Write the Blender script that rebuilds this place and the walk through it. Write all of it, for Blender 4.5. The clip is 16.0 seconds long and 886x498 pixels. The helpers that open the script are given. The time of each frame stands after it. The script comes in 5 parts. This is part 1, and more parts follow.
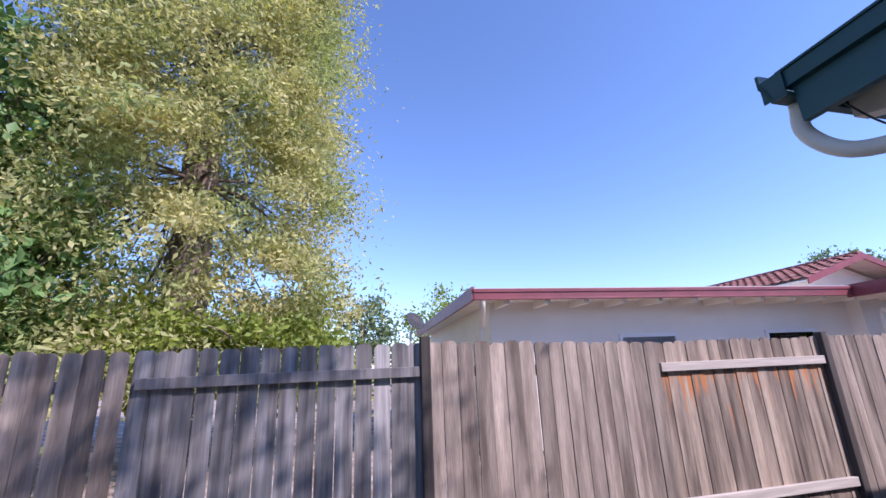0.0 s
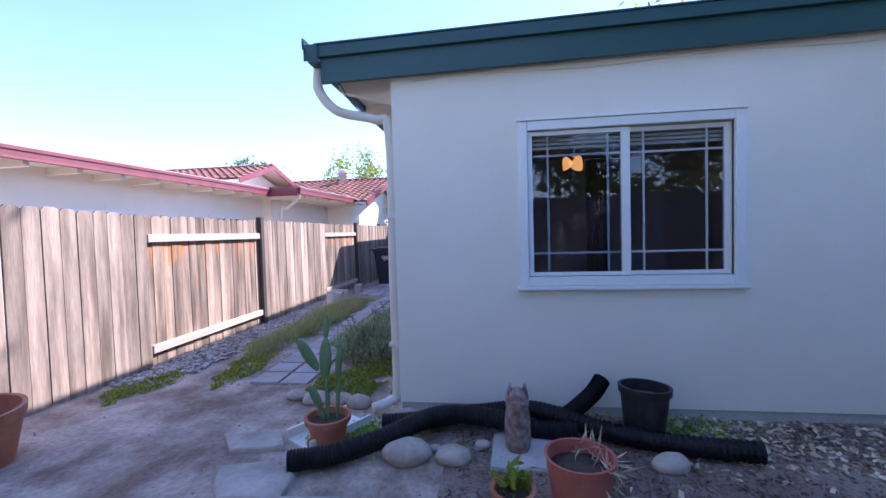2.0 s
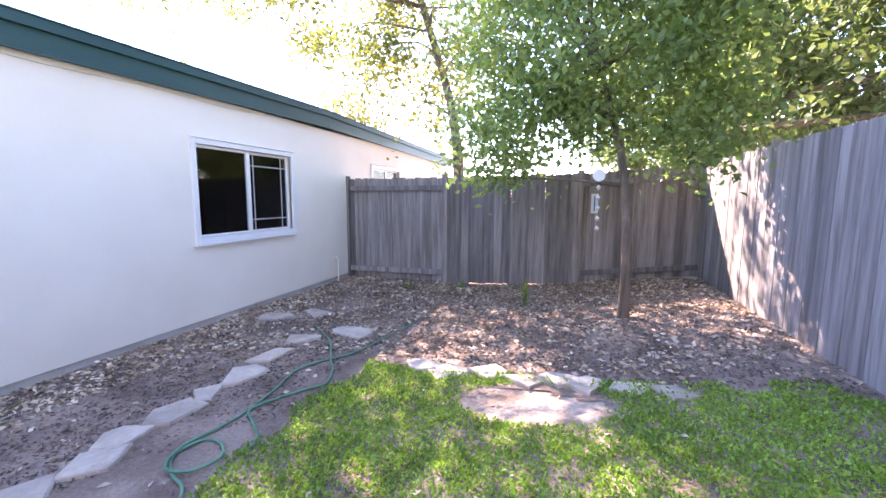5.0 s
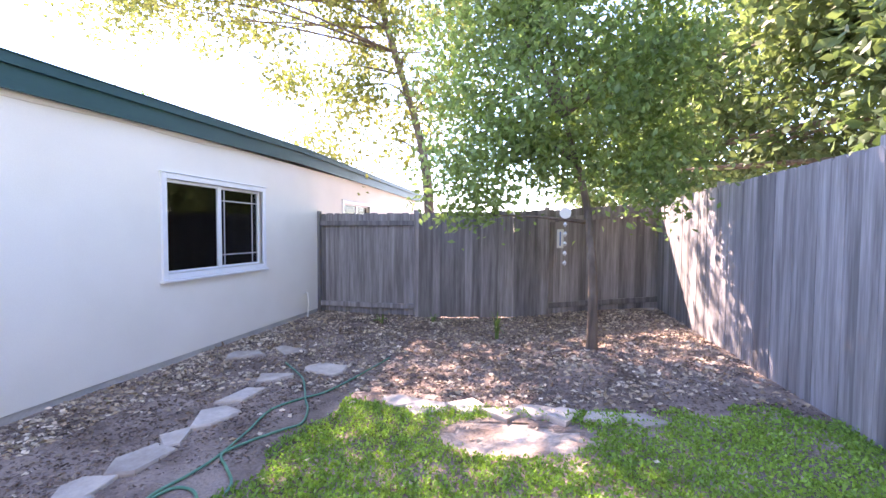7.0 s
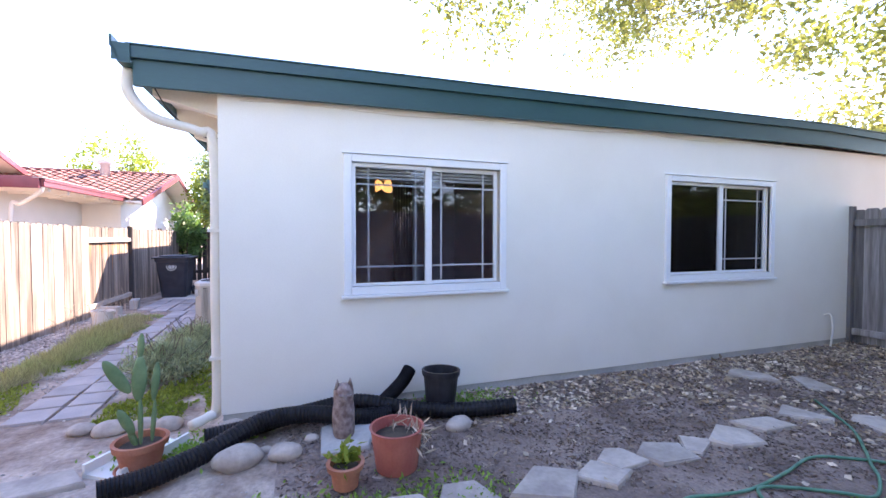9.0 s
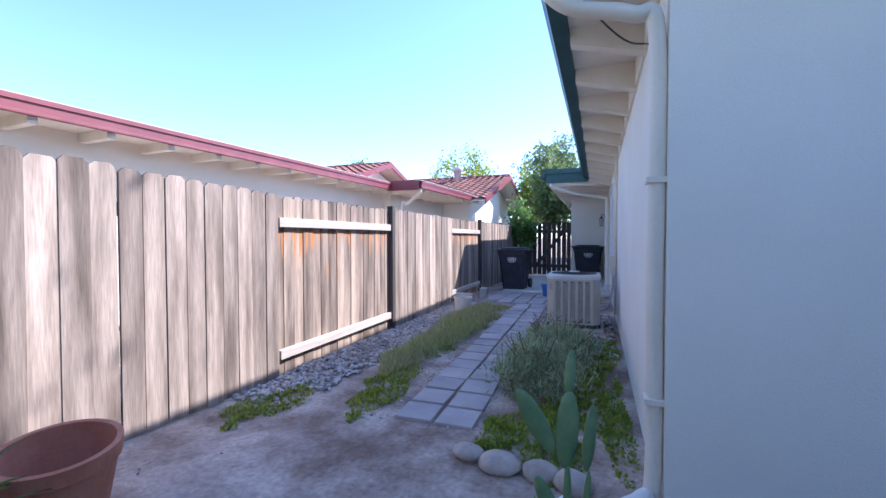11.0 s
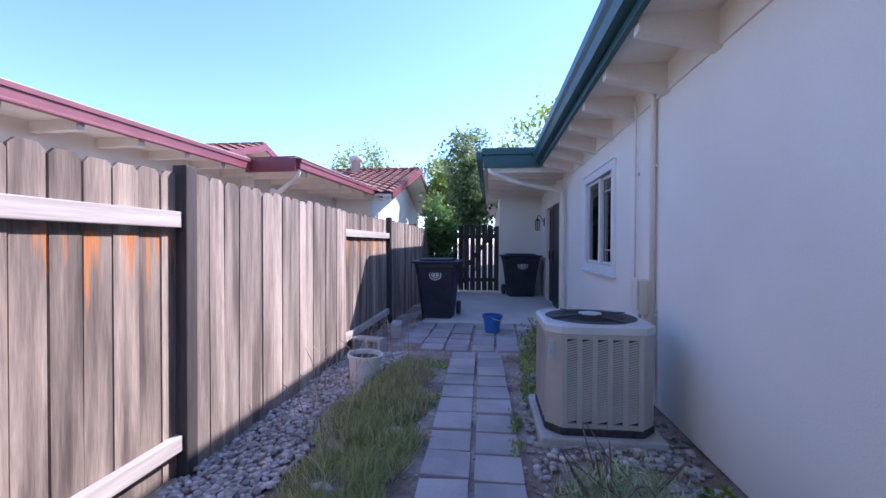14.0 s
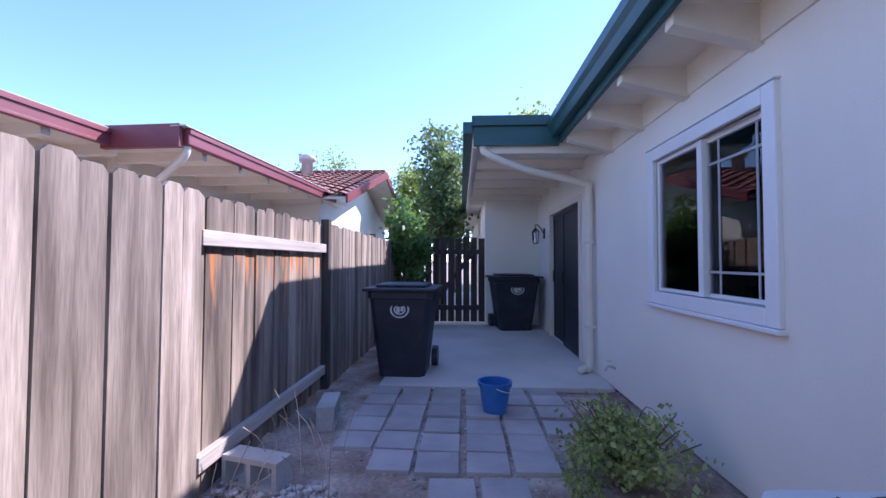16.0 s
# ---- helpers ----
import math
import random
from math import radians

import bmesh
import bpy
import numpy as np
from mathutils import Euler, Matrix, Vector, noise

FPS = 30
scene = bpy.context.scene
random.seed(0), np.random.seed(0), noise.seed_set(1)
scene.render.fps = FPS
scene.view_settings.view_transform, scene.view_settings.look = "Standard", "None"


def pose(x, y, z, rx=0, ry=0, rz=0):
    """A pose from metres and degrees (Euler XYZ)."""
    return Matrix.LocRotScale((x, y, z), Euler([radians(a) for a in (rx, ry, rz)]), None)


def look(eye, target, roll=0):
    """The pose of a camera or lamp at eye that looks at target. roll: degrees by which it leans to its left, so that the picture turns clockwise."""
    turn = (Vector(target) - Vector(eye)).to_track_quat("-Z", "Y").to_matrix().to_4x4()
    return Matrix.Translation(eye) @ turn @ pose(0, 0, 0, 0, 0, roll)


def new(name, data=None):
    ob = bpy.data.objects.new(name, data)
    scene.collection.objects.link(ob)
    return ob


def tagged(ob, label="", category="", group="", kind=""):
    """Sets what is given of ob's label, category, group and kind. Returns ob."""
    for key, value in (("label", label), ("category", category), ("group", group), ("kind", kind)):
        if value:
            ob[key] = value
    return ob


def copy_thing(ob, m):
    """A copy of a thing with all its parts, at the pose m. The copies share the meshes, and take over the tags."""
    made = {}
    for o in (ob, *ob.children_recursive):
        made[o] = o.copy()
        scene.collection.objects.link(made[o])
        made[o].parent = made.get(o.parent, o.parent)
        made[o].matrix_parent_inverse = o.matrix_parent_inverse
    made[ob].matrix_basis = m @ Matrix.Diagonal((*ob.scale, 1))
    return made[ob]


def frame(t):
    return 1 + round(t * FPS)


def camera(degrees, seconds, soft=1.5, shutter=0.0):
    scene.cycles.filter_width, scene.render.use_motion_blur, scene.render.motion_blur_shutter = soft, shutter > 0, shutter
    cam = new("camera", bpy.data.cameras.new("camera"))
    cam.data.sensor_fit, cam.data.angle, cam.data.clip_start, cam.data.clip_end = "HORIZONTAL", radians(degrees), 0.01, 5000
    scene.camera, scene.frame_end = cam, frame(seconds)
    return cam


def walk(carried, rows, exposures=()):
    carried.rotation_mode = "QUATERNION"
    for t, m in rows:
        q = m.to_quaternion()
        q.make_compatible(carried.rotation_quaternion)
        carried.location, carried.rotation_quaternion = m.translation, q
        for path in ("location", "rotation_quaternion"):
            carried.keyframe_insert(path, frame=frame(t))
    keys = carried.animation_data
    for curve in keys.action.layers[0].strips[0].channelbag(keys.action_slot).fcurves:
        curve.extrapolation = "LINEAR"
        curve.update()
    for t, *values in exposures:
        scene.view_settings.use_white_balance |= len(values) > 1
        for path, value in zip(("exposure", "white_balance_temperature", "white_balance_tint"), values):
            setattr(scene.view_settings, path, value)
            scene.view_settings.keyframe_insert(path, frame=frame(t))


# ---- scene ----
cam = camera(93.7, 16.0)
METRES, EYE, TILT, LEAN, TURN = 10.4, 1.5, 0.0, 0.0, -13.4
ROWS = [
    (0.0, 0.0, 0.0, 0.0, 0.66, 15.88, 2.33),
    (0.5, -0.0201, 0.0015, -0.0032, -16.87, 10.29, 2.07),
    (1.0, -0.0449, -0.0044, -0.0064, -34.4, 5.5, 1.97),
    (1.5, -0.0683, -0.0131, -0.0091, -52.15, 1.25, 1.81),
    (2.0, -0.0918, -0.0245, -0.0118, -69.06, -2.22, 1.58),
    (2.5, -0.118, -0.0391, -0.0147, -86.78, -5.23, 1.15),
    (3.0, -0.1408, -0.0456, -0.0122, -103.71, -7.22, 0.69),
    (3.5, -0.1593, -0.0527, -0.0075, -119.46, -8.42, 0.23),
    (4.0, -0.174, -0.0558, -0.0063, -133.33, -8.79, -0.1),
    (4.5, -0.1811, -0.0545, -0.0021, -144.65, -8.44, -0.29),
    (7.0, -0.1781, -0.0385, 0.0028, -153.8, -2.39, -0.36),
    (7.5, -0.1768, -0.0346, 0.002, -145.77, -1.79, -0.36),
    (8.0, -0.171, -0.0284, 0.0015, -132.36, -1.54, -0.37),
    (8.5, -0.1609, -0.0192, 0.0003, -114.46, -1.56, -0.18),
    (9.0, -0.1409, -0.0158, -0.0044, -95.83, -1.5, -0.06),
    (9.5, -0.1149, -0.004, -0.0107, -78.37, -1.42, 0.01),
    (10.0, -0.0853, 0.0247, -0.0192, -64.08, -1.44, 0.06),
    (12.5, 0.1136, 0.2009, -0.0251, -53.3, -1.45, 0.1),
    (13.0, 0.1595, 0.2267, -0.023, -59.4, -1.49, 0.04),
    (13.5, 0.2043, 0.2486, -0.0227, -65.14, -1.24, -0.08),
    (14.0, 0.2563, 0.2689, -0.0215, -69.53, -0.68, -0.18),
    (14.5, 0.3094, 0.2884, -0.0197, -72.14, 0.16, -0.19),
    (15.0, 0.3636, 0.3126, -0.0207, -73.34, 0.95, -0.16),
    (15.5, 0.4217, 0.3329, -0.0218, -73.54, 1.53, -0.1),
    (16.0, 0.4831, 0.3511, -0.0217, -73.52, 1.76, -0.12),
]
walk(cam, [(t, pose(0, 0, EYE, TILT, LEAN, TURN) @ pose(METRES * x, METRES * y, METRES * z, 90 + pitch, roll, yaw)) for t, x, y, z, yaw, pitch, roll in ROWS], exposures=[(0.0, 0.8, 5800, 30), (0.5, 0.85, 5800, 30), (1.5, 1.35, 5800, 30), (2.0, 1.7, 5950, 29), (2.5, 2.25, 6650, 31), (3.5, 3.2, 7500, 36), (7.0, 3.1, 7400, 35), (8.5, 3.0, 7400, 33), (9.5, 2.5, 6700, 26), (10.2, 2.05, 5900, 18), (12.5, 1.3, 5600, 26), (16.0, 1.4, 5600, 27)])

# ---- sky and sun ----
SUN_WAY = Vector((-0.9, 1.0, -1.17)).normalized()
world = bpy.data.worlds.new("sky")
scene.world = world
world.use_nodes = True
wn = world.node_tree
wn.nodes.clear()
sky = wn.nodes.new("ShaderNodeTexSky")
sky.sky_type = 'NISHITA'
sky.sun_disc = False
sky.sun_elevation = math.asin(-SUN_WAY.z)
sky.sun_rotation = math.atan2(-SUN_WAY.x, -SUN_WAY.y)
sky.air_density, sky.dust_density, sky.ozone_density = 1.0, 0.05, 5.0
wb = wn.nodes.new("ShaderNodeBackground")
wb.inputs["Strength"].default_value = 0.15
wo = wn.nodes.new("ShaderNodeOutputWorld")
wn.links.new(sky.outputs[0], wb.inputs[0])
wn.links.new(wb.outputs[0], wo.inputs[0])
sun = new("sun", bpy.data.lights.new("sun", 'SUN'))
sun.data.energy, sun.data.angle, sun.data.color = 3.5, radians(0.6), (1.0, 0.93, 0.82)
sun.matrix_world = look((0, 0, 30), Vector((0, 0, 30)) + SUN_WAY)


# ---- materials ----
def mat(name, c1, c2, scale=3.0, rough=0.85, bump=0.15, metal=0.0, fine=60.0, stretch=(1, 1, 1), rnd=0.0, island=0.0, speck=0.2, depth=0.004, spec=0.5):
    """Two colours mixed by broad noise, with fine grain, bump and a lightness that differs from piece to piece."""
    m = bpy.data.materials.new(name)
    m.use_nodes = True
    nt = m.node_tree
    b = nt.nodes["Principled BSDF"]
    N, L = nt.nodes.new, nt.links.new
    co = N("ShaderNodeTexCoord")
    info = N("ShaderNodeObjectInfo")
    add = N("ShaderNodeVectorMath")
    add.operation = 'MULTIPLY_ADD'
    L(info.outputs["Random"], add.inputs[0])
    add.inputs[1].default_value = (37.0, 19.0, 53.0)
    L(co.outputs["Object"], add.inputs[2])
    mp = N("ShaderNodeMapping")
    mp.inputs["Scale"].default_value = stretch
    L(add.outputs[0], mp.inputs["Vector"])
    n1 = N("ShaderNodeTexNoise")
    n1.inputs["Scale"].default_value, n1.inputs["Detail"].default_value = scale, 5.0
    n2 = N("ShaderNodeTexNoise")
    n2.inputs["Scale"].default_value, n2.inputs["Detail"].default_value = fine, 3.0
    L(mp.outputs[0], n1.inputs["Vector"])
    L(mp.outputs[0], n2.inputs["Vector"])
    ramp = N("ShaderNodeMapRange")
    ramp.inputs[1].default_value, ramp.inputs[2].default_value = 0.35, 0.65
    L(n1.outputs["Fac"], ramp.inputs[0])
    mix = N("ShaderNodeMix")
    mix.data_type = 'RGBA'
    mix.inputs["A"].default_value, mix.inputs["B"].default_value = (*c1, 1), (*c2, 1)
    L(ramp.outputs[0], mix.inputs["Factor"])
    val = N("ShaderNodeMapRange")
    val.inputs[3].default_value, val.inputs[4].default_value = 1 - speck, 1 + speck
    L(n2.outputs["Fac"], val.inputs[0])
    last = val.outputs[0]
    for amount, out in ((rnd, info.outputs["Random"]), (island, N("ShaderNodeNewGeometry").outputs["Random Per Island"])):
        if amount:
            r = N("ShaderNodeMapRange")
            r.inputs[3].default_value, r.inputs[4].default_value = 1 - amount, 1 + amount
            L(out, r.inputs[0])
            mul = N("ShaderNodeMath")
            mul.operation = 'MULTIPLY'
            L(last, mul.inputs[0])
            L(r.outputs[0], mul.inputs[1])
            last = mul.outputs[0]
    tone = N("ShaderNodeMix")
    tone.data_type, tone.blend_type = 'RGBA', 'MULTIPLY'
    tone.inputs["Factor"].default_value = 1.0
    L(mix.outputs["Result"], tone.inputs["A"])
    L(last, tone.inputs["B"])
    L(tone.outputs["Result"], b.inputs["Base Color"])
    b.inputs["Roughness"].default_value, b.inputs["Metallic"].default_value = rough, metal
    b.inputs["Specular IOR Level"].default_value = spec
    if bump:
        bp = N("ShaderNodeBump")
        bp.inputs["Strength"].default_value, bp.inputs["Distance"].default_value = bump, depth
        L(n2.outputs["Fac"], bp.inputs["Height"])
        L(bp.outputs[0], b.inputs["Normal"])
    return m


def leaf_mat(name, c1, c2, trans=0.45, rough=0.5, scale=0.7):
    """Leaves: a colour that varies leaf by leaf and clump by clump, partly letting light through."""
    m = mat(name, c1, c2, scale=scale, rough=rough, bump=0, island=0.35, speck=0.1, spec=0.35)
    nt = m.node_tree
    b = nt.nodes["Principled BSDF"]
    src = b.inputs["Base Color"].links[0].from_socket
    warm = nt.nodes.new("ShaderNodeMix")
    warm.data_type, warm.blend_type = 'RGBA', 'MULTIPLY'
    warm.inputs["Factor"].default_value = 1.0
    warm.inputs["B"].default_value = (1.3, 1.35, 0.8, 1)
    nt.links.new(src, warm.inputs["A"])
    tr = nt.nodes.new("ShaderNodeBsdfTranslucent")
    nt.links.new(warm.outputs["Result"], tr.inputs["Color"])
    ms = nt.nodes.new("ShaderNodeMixShader")
    ms.inputs[0].default_value = trans
    nt.links.new(b.outputs[0], ms.inputs[1])
    nt.links.new(tr.outputs[0], ms.inputs[2])
    nt.links.new(ms.outputs[0], nt.nodes["Material Output"].inputs["Surface"])
    return m


def streaked(m, colour, z0, z1, period=11.0):
    """Adds stain tongues that run down the grain between two heights of a board."""
    nt = m.node_tree
    b = nt.nodes["Principled BSDF"]
    N, L = nt.nodes.new, nt.links.new
    src = b.inputs["Base Color"].links[0].from_socket
    co, info = N("ShaderNodeTexCoord"), N("ShaderNodeObjectInfo")
    add = N("ShaderNodeVectorMath")
    add.operation = 'MULTIPLY_ADD'
    add.inputs[1].default_value = (31.0, 17.0, 11.0)
    L(info.outputs["Random"], add.inputs[0])
    L(co.outputs["Object"], add.inputs[2])
    mp = N("ShaderNodeMapping")
    mp.inputs["Scale"].default_value = (period, period, 0.9)
    L(add.outputs[0], mp.inputs["Vector"])
    n = N("ShaderNodeTexNoise")
    n.inputs["Scale"].default_value, n.inputs["Detail"].default_value = 1.6, 3.0
    L(mp.outputs[0], n.inputs["Vector"])
    sp = N("ShaderNodeSeparateXYZ")
    L(co.outputs["Object"], sp.inputs[0])
    fade = N("ShaderNodeMapRange")
    fade.inputs[1].default_value, fade.inputs[2].default_value = z0, z1
    fade.inputs[3].default_value, fade.inputs[4].default_value = -0.2, 0.14
    L(sp.outputs["Z"], fade.inputs[0])
    sm = N("ShaderNodeMath")
    L(fade.outputs[0], sm.inputs[0])
    L(n.outputs["Fac"], sm.inputs[1])
    lid = N("ShaderNodeMapRange")
    lid.inputs[1].default_value, lid.inputs[2].default_value = 1.38, 1.42
    lid.inputs[3].default_value, lid.inputs[4].default_value = 0.0, -0.6
    L(sp.outputs["Z"], lid.inputs[0])
    sm2 = N("ShaderNodeMath")
    L(sm.outputs[0], sm2.inputs[0])
    L(lid.outputs[0], sm2.inputs[1])
    cut = N("ShaderNodeMapRange")
    cut.inputs[1].default_value, cut.inputs[2].default_value = 0.60, 0.71
    L(sm2.outputs[0], cut.inputs[0])
    mx = N("ShaderNodeMix")
    mx.data_type = 'RGBA'
    L(cut.outputs[0], mx.inputs["Factor"])
    L(src, mx.inputs["A"])
    mx.inputs["B"].default_value = (*colour, 1)
    L(mx.outputs["Result"], b.inputs["Base Color"])
    return m


STUCCO = mat("stucco", (0.82, 0.785, 0.71), (0.87, 0.835, 0.765), 1.2, 0.92, 0.5, fine=110, speck=0.05, depth=0.003)
FOOTING = mat("footing_concrete", (0.42, 0.41, 0.39), (0.52, 0.50, 0.47), 3, 0.95, 0.4, fine=40)
TEAL = mat("teal_paint", (0.018, 0.075, 0.082), (0.026, 0.095, 0.10), 4, 0.45, 0.1, fine=80, speck=0.12, stretch=(1, 0.2, 1))
CREAM = mat("cream_paint", (0.74, 0.68, 0.58), (0.80, 0.74, 0.65), 4, 0.6, 0.1, speck=0.06)
MUNTIN = mat("grey_muntin_vinyl", (0.42, 0.43, 0.46), (0.48, 0.49, 0.51), 5, 0.4, 0.03, speck=0.03)
VINYL = mat("white_vinyl", (0.80, 0.82, 0.84), (0.84, 0.85, 0.86), 5, 0.35, 0.03, speck=0.03)
WOOD = mat("weathered_fence_wood", (0.165, 0.125, 0.10), (0.46, 0.37, 0.305), 1.5, 0.85, 0.6, fine=16, stretch=(6, 6, 0.5), rnd=0.30, speck=0.42)
WOODS = streaked(mat("weathered_fence_wood_stained", (0.125, 0.092, 0.075), (0.41, 0.32, 0.25), 1.5, 0.85, 0.6, fine=16, stretch=(6, 6, 0.5), rnd=0.26, speck=0.42), (0.52, 0.20, 0.07), 0.55, 1.4)
PALEWOOD = mat("bleached_rail_wood", (0.42, 0.36, 0.32), (0.60, 0.53, 0.47), 2, 0.85, 0.4, fine=9, stretch=(0.5, 9, 9), speck=0.22)
GREYWOOD = mat("grey_fence_wood", (0.17, 0.155, 0.155), (0.32, 0.30, 0.305), 1.6, 0.85, 0.5, fine=9, stretch=(9, 9, 0.5), rnd=0.28, speck=0.4)
SILVERWOOD = mat("silvered_fence_wood", (0.155, 0.14, 0.137), (0.39, 0.365, 0.36), 1.6, 0.85, 0.5, fine=9, stretch=(9, 9, 0.5), rnd=0.28, speck=0.4)
DARKWOOD = mat("dark_post_wood", (0.05, 0.04, 0.036), (0.09, 0.075, 0.068), 2, 0.9, 0.4, fine=9, stretch=(9, 9, 0.5))
SOILBED = mat("dark_soil", (0.17, 0.12, 0.10), (0.33, 0.25, 0.21), 2.5, 0.97, 0.9, fine=45, speck=0.45, depth=0.02)
DIRT = mat("dirt", (0.22, 0.15, 0.115), (0.54, 0.44, 0.37), 2.6, 0.97, 0.9, fine=30, speck=0.5, depth=0.02)
PAVER = mat("concrete_paver", (0.36, 0.33, 0.325), (0.47, 0.43, 0.42), 3, 0.92, 0.4, fine=90, rnd=0.12, speck=0.15)
SLAB = mat("porch_concrete", (0.55, 0.525, 0.49), (0.66, 0.63, 0.59), 1.4, 0.92, 0.3, fine=70, speck=0.12)
STONE = mat("flagstone", (0.37, 0.31, 0.27), (0.54, 0.47, 0.41), 5, 0.9, 0.6, fine=30, rnd=0.15, speck=0.2, depth=0.01)
PEBBLE = mat("river_pebble", (0.32, 0.29, 0.27), (0.50, 0.46, 0.43), 2, 0.8, 0.2, island=0.45, speck=0.15)
REDTRIM = mat("dark_red_paint", (0.20, 0.045, 0.055), (0.25, 0.06, 0.07), 3, 0.45, 0.1, speck=0.08)
TILE = mat("clay_roof_tile", (0.24, 0.085, 0.07), (0.36, 0.16, 0.13), 3, 0.85, 0.3, island=0.25)
METALW = mat("roof_edge_metal", (0.48, 0.46, 0.45), (0.58, 0.56, 0.54), 4, 0.4, 0.05, speck=0.05)
BIN = mat("dark_bin_plastic", (0.018, 0.02, 0.03), (0.03, 0.032, 0.045), 6, 0.5, 0.1, speck=0.15)
ACPAINT = mat("taupe_enamel", (0.42, 0.40, 0.36), (0.48, 0.455, 0.41), 4, 0.5, 0.05, speck=0.06)
ACDARK = mat("dark_coil", (0.02, 0.02, 0.022), (0.05, 0.05, 0.055), 20, 0.6, 0.1)
ACRIM = mat("grey_rim_enamel", (0.55, 0.55, 0.54), (0.62, 0.62, 0.61), 4, 0.45, 0.05, speck=0.06)
BLUE = mat("blue_plastic", (0.03, 0.14, 0.42), (0.045, 0.18, 0.5), 8, 0.4, 0.05, speck=0.1)
BLACKP = mat("black_plastic", (0.012, 0.013, 0.018), (0.028, 0.028, 0.035), 10, 0.45, 0.1, speck=0.25)
TERRA = mat("terracotta", (0.42, 0.14, 0.08), (0.52, 0.22, 0.14), 5, 0.85, 0.2, speck=0.15)
REDPOT = mat("faded_red_plastic", (0.42, 0.10, 0.08), (0.52, 0.17, 0.13), 5, 0.6, 0.1, speck=0.12)
GREYPOT = mat("grey_glazed_pot", (0.12, 0.12, 0.13), (0.20, 0.20, 0.21), 5, 0.5, 0.1)
HOSE = mat("green_hose_rubber", (0.05, 0.20, 0.13), (0.10, 0.28, 0.19), 9, 0.45, 0.05)
BARK = mat("bark", (0.12, 0.09, 0.07), (0.22, 0.17, 0.135), 4, 0.95, 0.9, fine=14, stretch=(3, 3, 0.6), speck=0.35, depth=0.02)
SOIL = mat("potting_soil", (0.05, 0.035, 0.025), (0.09, 0.07, 0.05), 12, 1.0, 0.8, fine=60, depth=0.01)
SCREEN = mat("dark_screen_mesh", (0.02, 0.02, 0.028), (0.03, 0.03, 0.038), 6, 0.5, 0.1)
CACTUS = mat("cactus_skin", (0.10, 0.19, 0.08), (0.18, 0.28, 0.13), 8, 0.6, 0.2, fine=70, speck=0.15)
OWLM = mat("painted_resin", (0.16, 0.10, 0.09), (0.38, 0.30, 0.28), 22, 0.7, 0.4, fine=60, speck=0.3)
ROOM = mat("room_paint", (0.50, 0.42, 0.44), (0.58, 0.49, 0.50), 2, 0.9, 0.05, speck=0.05)
CURTAIN = mat("maroon_curtain", (0.16, 0.03, 0.035), (0.22, 0.05, 0.05), 3, 0.9, 0.2)
FIXTURE = mat("white_enamel", (0.75, 0.74, 0.70), (0.8, 0.79, 0.76), 6, 0.4, 0.05, speck=0.04)
IRON = mat("black_iron", (0.02, 0.02, 0.02), (0.04, 0.04, 0.04), 10, 0.5, 0.2)
MARK = mat("pale_emblem", (0.6, 0.6, 0.58), (0.7, 0.7, 0.68), 10, 0.6, 0.0)
MULCH = mat("wood_mulch", (0.13, 0.09, 0.076), (0.29, 0.215, 0.18), 3, 0.95, 0.0, island=0.4)
LITTER = mat("dry_leaf", (0.38, 0.28, 0.19), (0.66, 0.55, 0.43), 2, 0.8, 0.0, island=0.4)
ROOFGRAVEL = mat("roof_gravel", (0.33, 0.31, 0.29), (0.42, 0.4, 0.37), 5, 0.95, 0.5, fine=40)
L_LAWN = leaf_mat("lawn_leaves", (0.15, 0.29, 0.06), (0.27, 0.43, 0.09), 0.4)
L_LEMON = leaf_mat("citrus_leaves", (0.15, 0.24, 0.105), (0.29, 0.38, 0.16), 0.55, 0.35)
L_BACK = leaf_mat("airy_tree_leaves", (0.16, 0.19, 0.07), (0.26, 0.25, 0.10), 0.5)
L_HEDGE = leaf_mat("hedge_leaves", (0.11, 0.17, 0.075), (0.19, 0.24, 0.12), 0.4)
L_RED = leaf_mat("redwood_sprays", (0.31, 0.36, 0.14), (0.55, 0.49, 0.23), 0.4, 0.7)
L_DARK = leaf_mat("dark_shrub_leaves", (0.12, 0.23, 0.08), (0.20, 0.32, 0.11), 0.35)
L_YEL = leaf_mat("yellow_green_leaves", (0.20, 0.27, 0.05), (0.30, 0.34, 0.07), 0.4)
L_SAGE = leaf_mat("lavender_leaves", (0.28, 0.34, 0.22), (0.42, 0.47, 0.32), 0.25, 0.7)
L_DRY = leaf_mat("dry_grass", (0.46, 0.41, 0.26), (0.36, 0.41, 0.20), 0.3, 0.8)
L_WEED = leaf_mat("weed_leaves", (0.26, 0.34, 0.13), (0.40, 0.45, 0.20), 0.3, 0.7)
L_IRIS = leaf_mat("strap_leaves", (0.13, 0.24, 0.07), (0.20, 0.30, 0.11), 0.3, 0.5)


